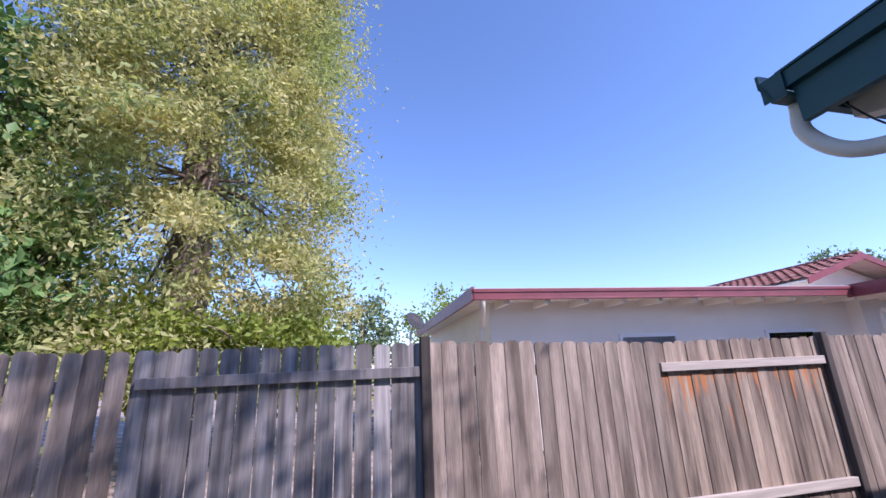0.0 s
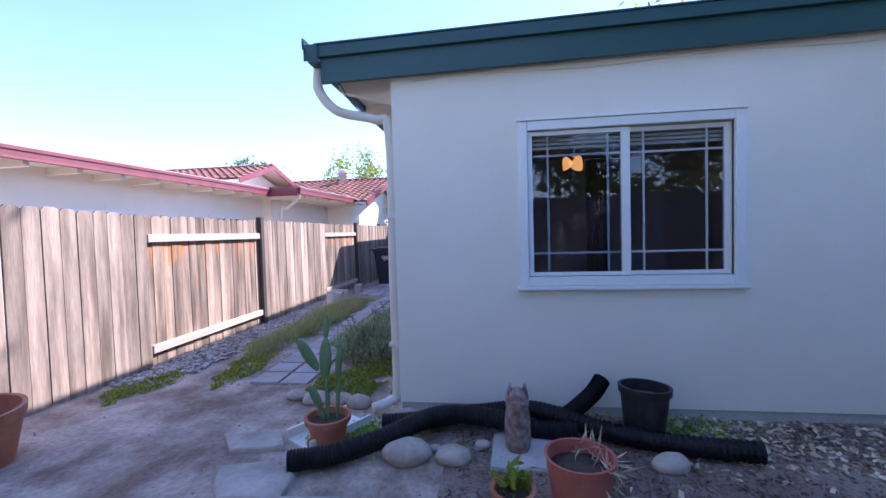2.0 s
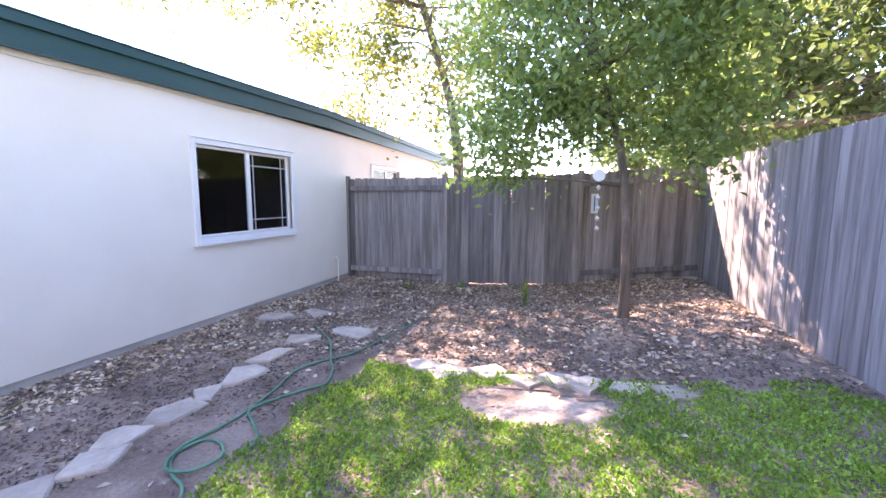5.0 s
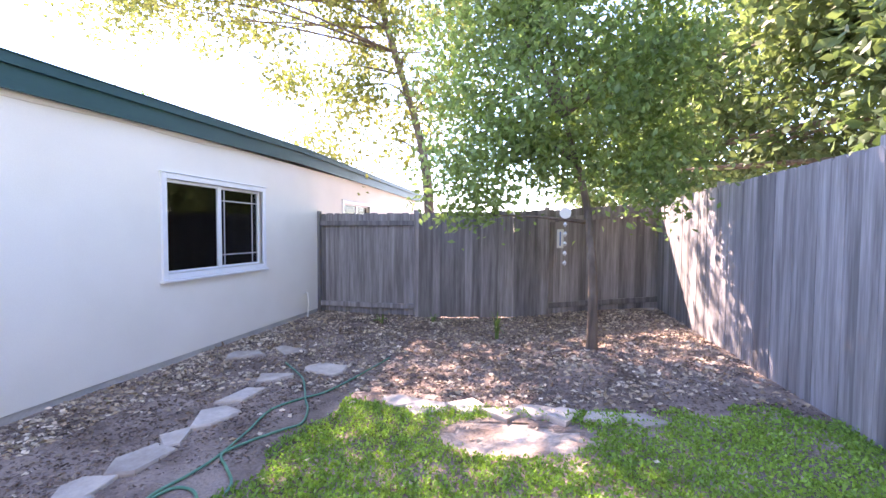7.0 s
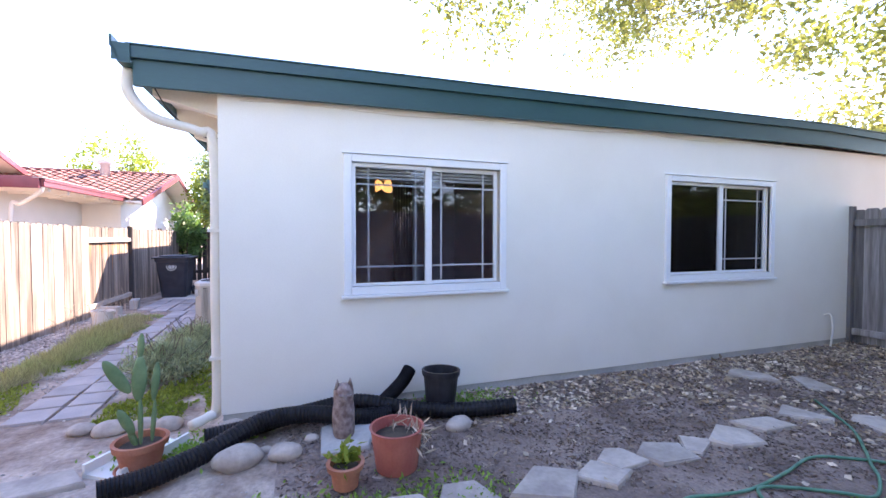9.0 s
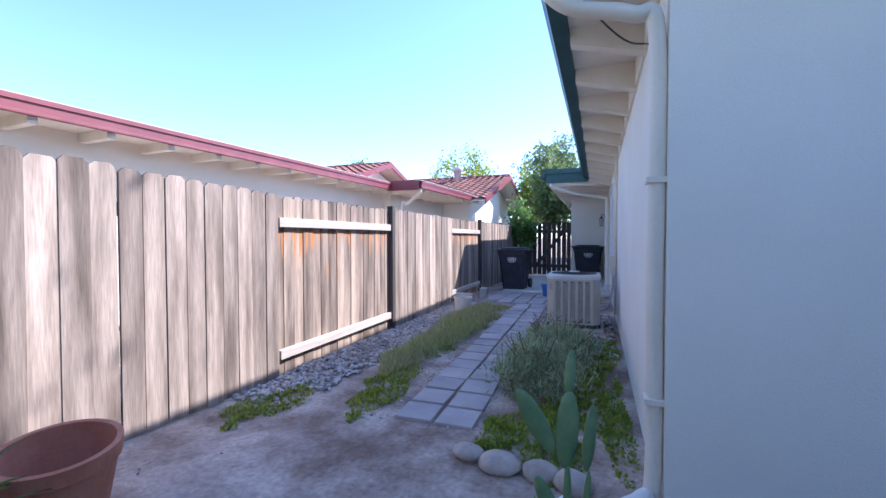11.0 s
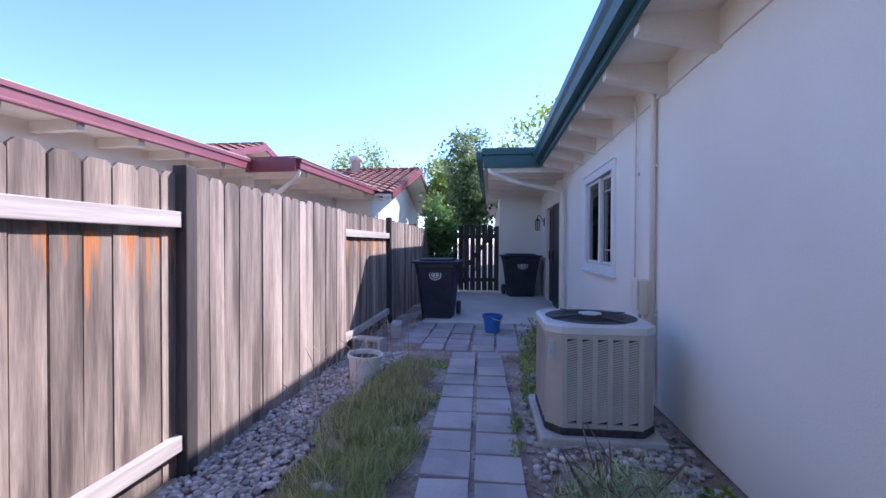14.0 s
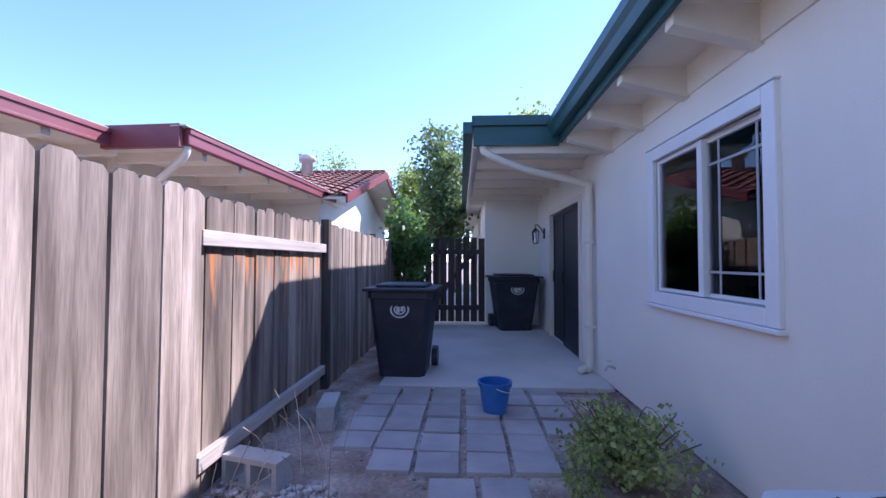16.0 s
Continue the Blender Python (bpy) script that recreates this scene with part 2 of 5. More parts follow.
def glass_mat():
    m = bpy.data.materials.new("window_glass")
    m.use_nodes = True
    nt = m.node_tree
    nt.nodes.clear()
    N, L = nt.nodes.new, nt.links.new
    gl, tr, fr, mx, out = N("ShaderNodeBsdfGlossy"), N("ShaderNodeBsdfTransparent"), N("ShaderNodeFresnel"), N("ShaderNodeMixShader"), N("ShaderNodeOutputMaterial")
    gl.inputs["Roughness"].default_value = 0.0
    tr.inputs["Color"].default_value = (0.82, 0.83, 0.86, 1)
    fr.inputs["IOR"].default_value = 1.55
    L(fr.outputs[0], mx.inputs[0])
    L(tr.outputs[0], mx.inputs[1])
    L(gl.outputs[0], mx.inputs[2])
    L(mx.outputs[0], out.inputs[0])
    return m


GLASS = glass_mat()


def glow_mat(name, colour, strength):
    m = bpy.data.materials.new(name)
    m.use_nodes = True
    b = m.node_tree.nodes["Principled BSDF"]
    b.inputs["Base Color"].default_value = (0.9, 0.85, 0.7, 1)
    b.inputs["Emission Color"].default_value = (*colour, 1)
    b.inputs["Emission Strength"].default_value = strength
    return m


BULB = glow_mat("lit_frosted_shade", (1.0, 0.50, 0.14), 0.36)


# ---- builders ----
def part(name, bm, material, parent=None, label="", smooth=False, at=None):
    me = bpy.data.meshes.new(name)
    bm.normal_update()
    bm.to_mesh(me)
    bm.free()
    me.materials.append(material)
    if smooth:
        me.polygons.foreach_set("use_smooth", [True] * len(me.polygons))
    ob = new(name, me)
    if parent:
        ob.parent = parent
    if at is not None:
        ob.matrix_basis = at
    if label:
        ob["label"] = label
    return ob


def thing(name, label, category, m=None, group="", kind=""):
    ob = new(name)
    ob.empty_display_size = 0.1
    if m is not None:
        ob.matrix_basis = m
    return tagged(ob, label, category, group, kind)


def bx(bm, x0, y0, z0, x1, y1, z1, bevel=0.0):
    r = bmesh.ops.create_cube(bm, size=1.0)
    for v in r["verts"]:
        v.co = Vector(((x0 + x1) / 2 + v.co.x * (x1 - x0), (y0 + y1) / 2 + v.co.y * (y1 - y0), (z0 + z1) / 2 + v.co.z * (z1 - z0)))
    if bevel:
        es = list({e for v in r["verts"] for e in v.link_edges})
        bmesh.ops.bevel(bm, geom=es, offset=bevel, segments=2, affect='EDGES', profile=0.5)
    return bm


def box(*a, bevel=0.0):
    return bx(bmesh.new(), *a, bevel=bevel)


def sweep(bm, pts, radii, seg=10, cap=True):
    """A tube through pts with a radius at each."""
    pts = [Vector(p) for p in pts]
    if not hasattr(radii, "__len__"):
        radii = [radii] * len(pts)
    rings, side = [], None
    for i, p in enumerate(pts):
        d = (pts[min(i + 1, len(pts) - 1)] - pts[max(i - 1, 0)]).normalized()
        if side is None:
            side = d.cross(Vector((0.13, 0.31, 0.94))).normalized()
            if side.length < 0.1:
                side = Vector((1, 0, 0))
        side = (side - d * side.dot(d)).normalized()
        up = d.cross(side)
        rings.append([bm.verts.new(p + (side * math.cos(a) + up * math.sin(a)) * radii[i]) for a in [2 * math.pi * k / seg for k in range(seg)]])
    for a, b in zip(rings, rings[1:]):
        for k in range(seg):
            bm.faces.new((a[k], a[(k + 1) % seg], b[(k + 1) % seg], b[k]))
    if cap:
        bm.faces.new(rings[0][::-1])
        bm.faces.new(rings[-1])
    return bm


def curve_pts(ctrl, n=8):
    """A smooth line through the control points."""
    P = [Vector(c) for c in ctrl]
    P = [P[0] * 2 - P[1]] + P + [P[-1] * 2 - P[-2]]
    out = []
    for i in range(1, len(P) - 2):
        for k in range(n):
            t = k / n
            a, b, c, d = P[i - 1:i + 3]
            out.append(0.5 * ((2 * b) + (c - a) * t + (2 * a - 5 * b + 4 * c - d) * t * t + (3 * b - a - 3 * c + d) * t ** 3))
    return out + [P[-2]]


def lathe(bm, prof, seg=24, c=(0, 0, 0)):
    rings = [[bm.verts.new((c[0] + r * math.cos(2 * math.pi * k / seg), c[1] + r * math.sin(2 * math.pi * k / seg), c[2] + z)) for k in range(seg)] for r, z in prof]
    for a, b in zip(rings, rings[1:]):
        for k in range(seg):
            bm.faces.new((a[k], a[(k + 1) % seg], b[(k + 1) % seg], b[k]))
    bm.faces.new(rings[0][::-1])
    bm.faces.new(rings[-1])
    return bm


def leaves(name, pts, size, material, parent=None, label="", long=1.8, flat=0.0, up=0.0, kind=""):
    """Many small folded leaves, one at each point."""
    rng = np.random.default_rng(len(pts) + len(name))
    pts = np.asarray(pts, float)
    n = len(pts)
    d = rng.normal(size=(n, 3))
    d[:, 2] = d[:, 2] * (1 - flat) + up
    d /= np.linalg.norm(d, axis=1)[:, None]
    e = rng.normal(size=(n, 3))
    e -= d * (e * d).sum(1)[:, None]
    e /= np.linalg.norm(e, axis=1)[:, None]
    f = np.cross(d, e)
    s = (size * rng.uniform(0.6, 1.35, n))[:, None]
    v = np.empty((n, 4, 3))
    v[:, 0] = pts
    v[:, 1] = pts + d * s * long * 0.45 + e * s * 0.5 + f * s * 0.15
    v[:, 2] = pts + d * s * long
    v[:, 3] = pts + d * s * long * 0.45 - e * s * 0.5 + f * s * 0.15
    me = bpy.data.meshes.new(name)
    me.vertices.add(4 * n)
    me.vertices.foreach_set("co", v.reshape(-1))
    idx = (np.arange(n)[:, None] * 4 + np.array([0, 1, 2, 0, 2, 3])).reshape(-1)
    me.loops.add(6 * n)
    me.loops.foreach_set("vertex_index", idx)
    me.polygons.add(2 * n)
    me.polygons.foreach_set("loop_start", np.arange(0, 6 * n, 3))
    me.update(calc_edges=True)
    me.materials.append(material)
    ob = new(name, me)
    if parent:
        ob.parent = parent
    if label:
        ob["label"] = label
    if kind:
        ob["kind"] = kind
    return ob


def clumps(seed, blobs, n_clumps, per, spread, shell=0.55):
    """Points in clumps spread through a few ellipsoids, thicker near their skins."""
    rng = np.random.default_rng(seed)
    vol = np.array([b[3] * b[4] * b[5] for b in blobs]) ** 0.75
    out, centres = [], []
    for b, k in zip(blobs, (vol / vol.sum() * n_clumps).astype(int)):
        d = rng.normal(size=(k, 3))
        d /= np.linalg.norm(d, axis=1)[:, None]
        r = shell + (1 - shell) * rng.random(k) ** 0.7
        r *= rng.uniform(0.85, 1.12, k)
        c = np.array(b[:3]) + d * r[:, None] * np.array(b[3:6])
        centres.append(c)
        s = spread * rng.uniform(0.6, 1.4, k)
        out.append((c[:, None, :] + rng.normal(size=(k, per, 3)) * s[:, None, None] * np.array((1, 1, 0.7))).reshape(-1, 3))
    return np.concatenate(out), np.concatenate(centres)


def limbs(bm, start, targets, r0, seed):
    rg = random.Random(seed)
    for t in targets:
        a, b = Vector(start), Vector(t)
        mid = a.lerp(b, 0.5) + Vector((rg.uniform(-.3, .3), rg.uniform(-.3, .3), rg.uniform(0, .4)))
        pts = curve_pts([a, mid, b], 5)
        sweep(bm, pts, [r0 * (1 - 0.85 * i / (len(pts) - 1)) for i in range(len(pts))], 7)
    return bm


def smooth01(t):
    t = min(1.0, max(0.0, t))
    return t * t * (3 - 2 * t)


def gz(x, y):
    """Height of the ground."""
    w = 0.22 * smooth01((-0.8 - x) / 3.2) * smooth01((1.5 - y) / 3)
    s = -0.06 * smooth01((x - 1.0) / 2.0) * smooth01((y - 0.2) / 0.8)
    far = max(abs(x - 4), abs(y)) < 20
    return w + s + (0.02 * noise.noise((x * 1.3, y * 1.3, 0)) + 0.008 * noise.noise((x * 6, y * 6, 3)) if far else 0.0)


# ---- ground ----
def ground():
    xs = np.concatenate(([-2000, -500, -150, -50, -20], np.arange(-9, 19.01, 0.14), [30, 60, 150, 500, 2000]))
    ys = np.concatenate(([-2000, -500, -150, -50, -20], np.arange(-11, 7.01, 0.14), [15, 40, 150, 500, 2000]))
    bm = bmesh.new()
    g = [[bm.verts.new((x, y, gz(x, y) - (0.25 if (x > 2.5 and y < 0.42) else 0.0))) for y in ys] for x in xs]
    for i in range(len(xs) - 1):
        for j in range(len(ys) - 1):
            bm.faces.new((g[i][j], g[i + 1][j], g[i + 1][j + 1], g[i][j + 1]))
    tagged(part("ground", bm, DIRT, smooth=True), "bare brown dirt yard with dry patches", "ground", kind="structure")


ground()


# ---- the house ----
def wall_with_holes(bm, a0, a1, z0, z1, holes, put):
    """Wall pieces round rectangular holes; put(bm, u0, z0, u1, z1) adds one block."""
    u = a0
    for h0, h1, b0, b1 in sorted(holes):
        put(bm, u, z0, h0, z1)
        put(bm, h0, z0, h1, b0)
        put(bm, h0, b1, h1, z1)
        u = h1
    put(bm, u, z0, a1, z1)


WX, WY = 2.13, 0.755
W1, W2, W3 = (-1.645, -0.25, 1.035, 2.10), (-5.43, -3.78, 1.035, 2.10), (-9.5, -8.1, 1.02, 2.12)
SW, DOOR = (7.97, 9.21, 1.04, 2.10), (11.35, 13.2, -0.02, 2.12)
EAVE_Y, RIDGE_Y, END_Y = 1.27, -6.35, -14.0


def roof_z(y):
    return 2.66 + 0.14 * (1 - abs(y - RIDGE_Y) / 7.66)


bm = bmesh.new()
wall_with_holes(bm, END_Y + 0.5, WY, 0.07, 2.56, [W1, W2, W3], lambda b, u0, z0, u1, z1: bx(b, WX, u0, z0, WX + 0.15, u1, z1))
bx(bm, WX, END_Y + 0.6, 2.56, WX + 0.15, WY - 0.4, 2.64)
tagged(part("wall_west", bm, STUCCO), "off-white stucco gable wall in shade", "wall", kind="structure")
bm = bmesh.new()
wall_with_holes(bm, WX + 0.15, 14.4, -0.03, 2.60, [SW, DOOR], lambda b, u0, z0, u1, z1: bx(b, u0, WY - 0.15, z0, u1, WY, z1) if z1 > z0 + 0.001 else None)
tagged(part("wall_north", bm, STUCCO), "off-white stucco side wall in shade", "wall", kind="structure")
bm = bmesh.new()
bx(bm, WX + 0.012, END_Y + 0.6, -0.3, WX + 0.13, WY - 0.012, 0.068)
bx(bm, WX + 0.14, WY - 0.13, -0.3, 11.35, WY - 0.012, -0.032)
tagged(part("trim_footing", bm, FOOTING), "grey concrete footing under the stucco", "footing", kind="structure")
bm = bmesh.new()
bx(bm, 14.4, 0.69, -0.1, 14.55, 1.85, 2.6)
bx(bm, 14.55, 1.70, -0.1, 24, 1.85, 2.6)
tagged(part("wall_porch_end", bm, STUCCO), "off-white stucco wall closing the porch", "wall", kind="structure")
bm = bmesh.new()
bx(bm, WX + 0.15, END_Y + 0.5, -0.1, 24, END_Y + 0.65, 2.6)
bx(bm, 23.9, END_Y + 0.65, -0.1, 24, 1.7, 2.6)
tagged(part("wall_back", bm, STUCCO), "off-white stucco wall", "wall", kind="structure")

# roof deck, low pitched
bm = bmesh.new()
for ya, yb in ((EAVE_Y, RIDGE_Y), (RIDGE_Y, END_Y)):
    za, zb = roof_z(ya), roof_z(yb)
    low = [bm.verts.new(p) for p in ((2.09, ya, za), (24, ya, za), (24, yb, zb), (2.09, yb, zb))]
    top = [bm.verts.new(v.co + Vector((0, 0, 0.13))) for v in low]
    bm.faces.new(low[::-1] if ya > yb else low)
    bm.faces.new(top)
    for k in range(4):
        bm.faces.new((low[k], low[(k + 1) % 4], top[(k + 1) % 4], top[k]))
bmesh.ops.recalc_face_normals(bm, faces=bm.faces)
tagged(part("roof_deck", bm, CREAM), "cream painted roof boards of the low-pitched roof", "roof", kind="structure")
bm = bmesh.new()
for ya, yb in ((EAVE_Y, RIDGE_Y), (RIDGE_Y, END_Y)):
    za, zb = roof_z(ya) + 0.134, roof_z(yb) + 0.134
    bm.faces.new([bm.verts.new(p) for p in ((2.09, ya, za), (24, ya, za), (24, yb, zb), (2.09, yb, zb))])
tagged(part("roof_cover", bm, ROOFGRAVEL), "grey gravel roof covering", "roof", kind="structure")


def rake_board(x0, x1, lo, hi, name, ends=0.0):
    bm = bmesh.new()
    ys = [EAVE_Y + ends, RIDGE_Y, END_Y - ends]
    rings = []
    for y in ys:
        z = roof_z(y)
        rings.append([bm.verts.new(p) for p in ((x0, y, z + lo), (x1, y, z + lo), (x1, y, z + hi), (x0, y, z + hi))])
    for a, b in zip(rings, rings[1:]):
        for k in range(4):
            bm.faces.new((a[k], a[(k + 1) % 4], b[(k + 1) % 4], b[k]))
    bm.faces.new(rings[0][::-1])
    bm.faces.new(rings[-1])
    bmesh.ops.recalc_face_normals(bm, faces=bm.faces)
    return part(name, bm, TEAL)


fascia = thing("trim_fascia", "dark teal painted double fascia along the roof edge", "fascia", kind="structure")
for ob in (rake_board(2.045, 2.085, -0.13, 0.05, "lower_board"), rake_board(2.01, 2.085, 0.052, 0.135, "upper_board", 0.02), rake_board(2.0, 2.13, 0.137, 0.148, "drip_edge", 0.03)):
    ob.parent = fascia

# eave gutter on the long side
gut = thing("gutter", "dark teal metal gutter along the eave", "gutter", kind="structure")
prof = [(0.0, 0.0), (0.075, 0.0), (0.095, 0.05), (0.12, 0.08), (0.12, 0.135), (0.105, 0.135), (0.105, 0.09), (0.08, 0.06), (0.065, 0.015), (0.0, 0.015)]
bm = bmesh.new()
ra = [bm.verts.new((2.0, EAVE_Y + a, 2.665 + b * 1.35)) for a, b in prof]
rb = [bm.verts.new((10.38, EAVE_Y + a, 2.665 + b * 1.35)) for a, b in prof]
for k in range(len(prof)):
    bm.faces.new((ra[k], ra[(k + 1) % len(prof)], rb[(k + 1) % len(prof)], rb[k]))
bm.faces.new(ra)
bm.faces.new(rb[::-1])
bx(bm, 2.0, EAVE_Y + 0.002, 2.68, 2.008, EAVE_Y + 0.11, 2.80)
bmesh.ops.recalc_face_normals(bm, faces=bm.faces)
part("trough", bm, TEAL, gut)
part("eave_board", box(2.09, EAVE_Y - 0.04, 2.60, 10.38, EAVE_Y - 0.002, 2.79), TEAL, gut)

# rafter tails under the eave
raft = thing("trim_rafters", "cream painted rafter tails under the eave", "rafter", kind="structure")
rm = bmesh.new()
bx(rm, -0.045, WY, -0.24, 0.045, EAVE_Y - 0.05, 0)
for v in rm.verts:
    if v.co.y > 1.1 and v.co.z < -0.1:
        v.co.z = -0.12
r0 = None
for i in range(12):
    x = 2.34 + i * 0.71
    if r0 is None:
        r0 = part("rafter", rm, CREAM, raft, at=pose(x, 0, 2.664))
    else:
        r = new("rafter", r0.data)
        r.parent, r.matrix_basis = raft, pose(x, 0, 2.664)
part("blocking", box(2.28, WY - 0.005, 2.44, 10.4, WY + 0.018, 2.665), CREAM, raft)

tagged(part("eave_soffit", box(2.3, WY - 0.1, 2.645, 10.36, EAVE_Y - 0.043, 2.659), CREAM), "cream painted boards under the eave", "soffit", kind="structure")

# porch roof
pr = thing("porch_roof", "low porch roof with teal fascia and cream soffit", "roof", kind="structure")
part("deck", box(10.42, WY, 2.62, 24, 2.17, 2.80), CREAM, pr)
part("soffit_beam", box(10.44, WY, 2.50, 10.54, 2.12, 2.62), CREAM, pr)
for i in range(6):
    part("rafter", box(11.2 + i * 0.7, WY, 2.50, 11.29 + i * 0.7, 2.14, 2.62), CREAM, pr)
part("end_fascia", box(10.37, EAVE_Y - 0.01, 2.575, 10.415, 2.21, 2.79), TEAL, pr)
part("end_cap", box(10.33, EAVE_Y + 0.1, 2.792, 10.44, 2.23, 2.90), TEAL, pr)
part("side_fascia", box(10.42, 2.175, 2.56, 24, 2.215, 2.84), CREAM, pr)
part("side_gutter", box(10.35, 2.218, 2.70, 24, 2.33, 2.84, bevel=0.012), TEAL, pr)


def window(name, w, h, m, label, t=0.065):
    """A white sliding window; local x runs across it, -y looks out, the origin is the opening's lower left."""
    win = thing(name, label, "window", m, kind="structure")
    f = bmesh.new()
    for a in ((-t, -0.03, -t, 0, 0.03, h + t), (w, -0.03, -t, w + t, 0.03, h + t), (0, -0.03, h, w, 0.03, h + t), (0, -0.03, -t, w, 0.03, 0)):
        bx(f, *a, bevel=0.006)
    part("casing", f, VINYL, win)
    part("sill", box(-t - 0.02, -0.055, -t - 0.03, w + t + 0.02, 0.02, -t - 0.002, bevel=0.006), VINYL, win)
    part("head_trim", box(-t - 0.012, -0.042, h + t + 0.002, w + t + 0.012, 0.02, h + t + 0.012, bevel=0.003), VINYL, win)
    half = w / 2
    for k, (u0, u1, yy) in enumerate(((0.004, half + 0.02, 0.012), (half - 0.02, w - 0.004, 0.045))):
        s = bmesh.new()
        b = 0.032
        bx(s, u0, yy, 0.004, u0 + b, yy + 0.03, h - 0.004)
        bx(s, u1 - (b if k else 0.058), yy - (0 if k else 0.006), 0.004, u1, yy + 0.03, h - 0.004)
        bx(s, u0 + b, yy, 0.004, u1 - b, yy + 0.03, 0.03)
        bx(s, u0 + b, yy, h - 0.034, u1 - b, yy + 0.03, h - 0.004)
        sash = part("sash", s, VINYL, win)
        part("pane", box(u0 + b - 0.003, yy + 0.012, 0.028, u1 - b + 0.003, yy + 0.016, h - 0.032), GLASS, sash).visible_shadow = False
        g = bmesh.new()
        lay_ = 0.018 if k == 0 else 0.004
        for u in (u0 + 0.145, u1 - 0.145):
            bx(g, u - 0.0075, yy + lay_ + 0.002, 0.03, u + 0.0075, yy + lay_ + 0.007, h - 0.034)
        for z in (0.17, h - 0.18):
            bx(g, u0 + b, yy + lay_, z - 0.0075, u1 - b, yy + lay_ + 0.0065, z + 0.0075)
        part("muntin", g, VINYL if k == 0 else MUNTIN, sash)
    return win


window("window_1", W1[1] - W1[0], W1[3] - W1[2], pose(WX, W1[1], W1[2], 0, 0, -90), "white vinyl sliding window with muntins, dark room behind")
window("window_2", W2[1] - W2[0], W2[3] - W2[2], pose(WX, W2[1], W2[2], 0, 0, -90), "white vinyl sliding window with muntins and raised blind")
window("window_3", W3[1] - W3[0], 1.10, pose(WX, W3[1], W3[2], 0, 0, -90), "white vinyl sliding window beyond the fence")
window("window_4", SW[1] - SW[0], SW[3] - SW[2], pose(SW[1], WY, SW[2], 0, 0, 180), "white vinyl sliding window reflecting the neighbour's house", 0.095)

# rooms behind the windows
bm = bmesh.new()
bx(bm, 6.0, -13.4, 0, 6.1, 0.69, 2.5)
for y in (-2.75, -7.0):
    bx(bm, 2.28, y, 0, 6.0, y + 0.1, 2.5)
bx(bm, 6.1, -2.7, 0, 14.3, -2.6, 2.5)
bx(bm, 10.2, -2.6, 0, 10.3, 0.69, 2.5)
tagged(part("wall_inner", bm, ROOM), "dim mauve interior walls", "wall", kind="structure")
tagged(part("floor_inner", box(2.28, -13.4, -0.05, 14.3, 0.69, 0.0), ROOM), "dark interior floor", "floor", kind="structure")
tagged(part("ceiling", box(2.28, -13.4, 2.5, 14.3, 0.69, 2.55), ROOM), "dim interior ceiling", "ceiling", kind="structure")

lamp = thing("ceiling_lamp", "ceiling lamp with three lit amber glass shades", "lamp", pose(4.2, -0.95, 2.5))
lamp.scale = (0.8, 0.8, 1.0)
b = bmesh.new()
lathe(b, [(0.09, -0.03), (0.09, 0.0)], 16)
lathe(b, [(0.015, -0.22), (0.015, -0.03)], 8)
lathe(b, [(0.03, -0.26), (0.05, -0.22)], 12)
part("stem", b, FIXTURE, lamp)
for k in range(3):
    a = radians(120 * k + 80)
    b = bmesh.new()
    lathe(b, [(0.025, 0.06), (0.05, 0.03), (0.075, -0.03), (0.085, -0.075), (0.07, -0.075)], 14)
    part("shade", b, BULB, lamp, "lit frosted amber glass shade", True, pose(0.11 * math.cos(a), 0.11 * math.sin(a), -0.31, 25 * math.sin(-a), 25 * math.cos(a)))
# curtains, blinds
for k, (y0, y1, x) in enumerate(((-5.42, -4.85, 2.5), (-1.5, -1.2, 4.8))):
    b = bmesh.new()
    n = 40
    v = [[b.verts.new((x + 0.03 * math.sin(i * 1.1), y0 + (y1 - y0) * i / n, z)) for z in (0.15, 2.3)] for i in range(n + 1)]
    for p, q in zip(v, v[1:]):
        b.faces.new((p[0], q[0], q[1], p[1]))
    bmesh.ops.solidify(b, geom=b.faces, thickness=0.006)
    tagged(part("curtain", b, CURTAIN, smooth=True), "maroon hanging curtain inside the room", "curtain")
for (a, c, zb) in ((W1[0], W1[1], 1.98), (W2[0], W2[1], 1.95)):
    bl = thing("window_blind", "raised white slatted blind inside the window", "blind", pose(2.24, a + 0.02, zb))
    for i in range(5):
        part("slat", box(0, 0, i * 0.03, 0.03, c - a - 0.04, i * 0.03 + 0.02), FIXTURE, bl)

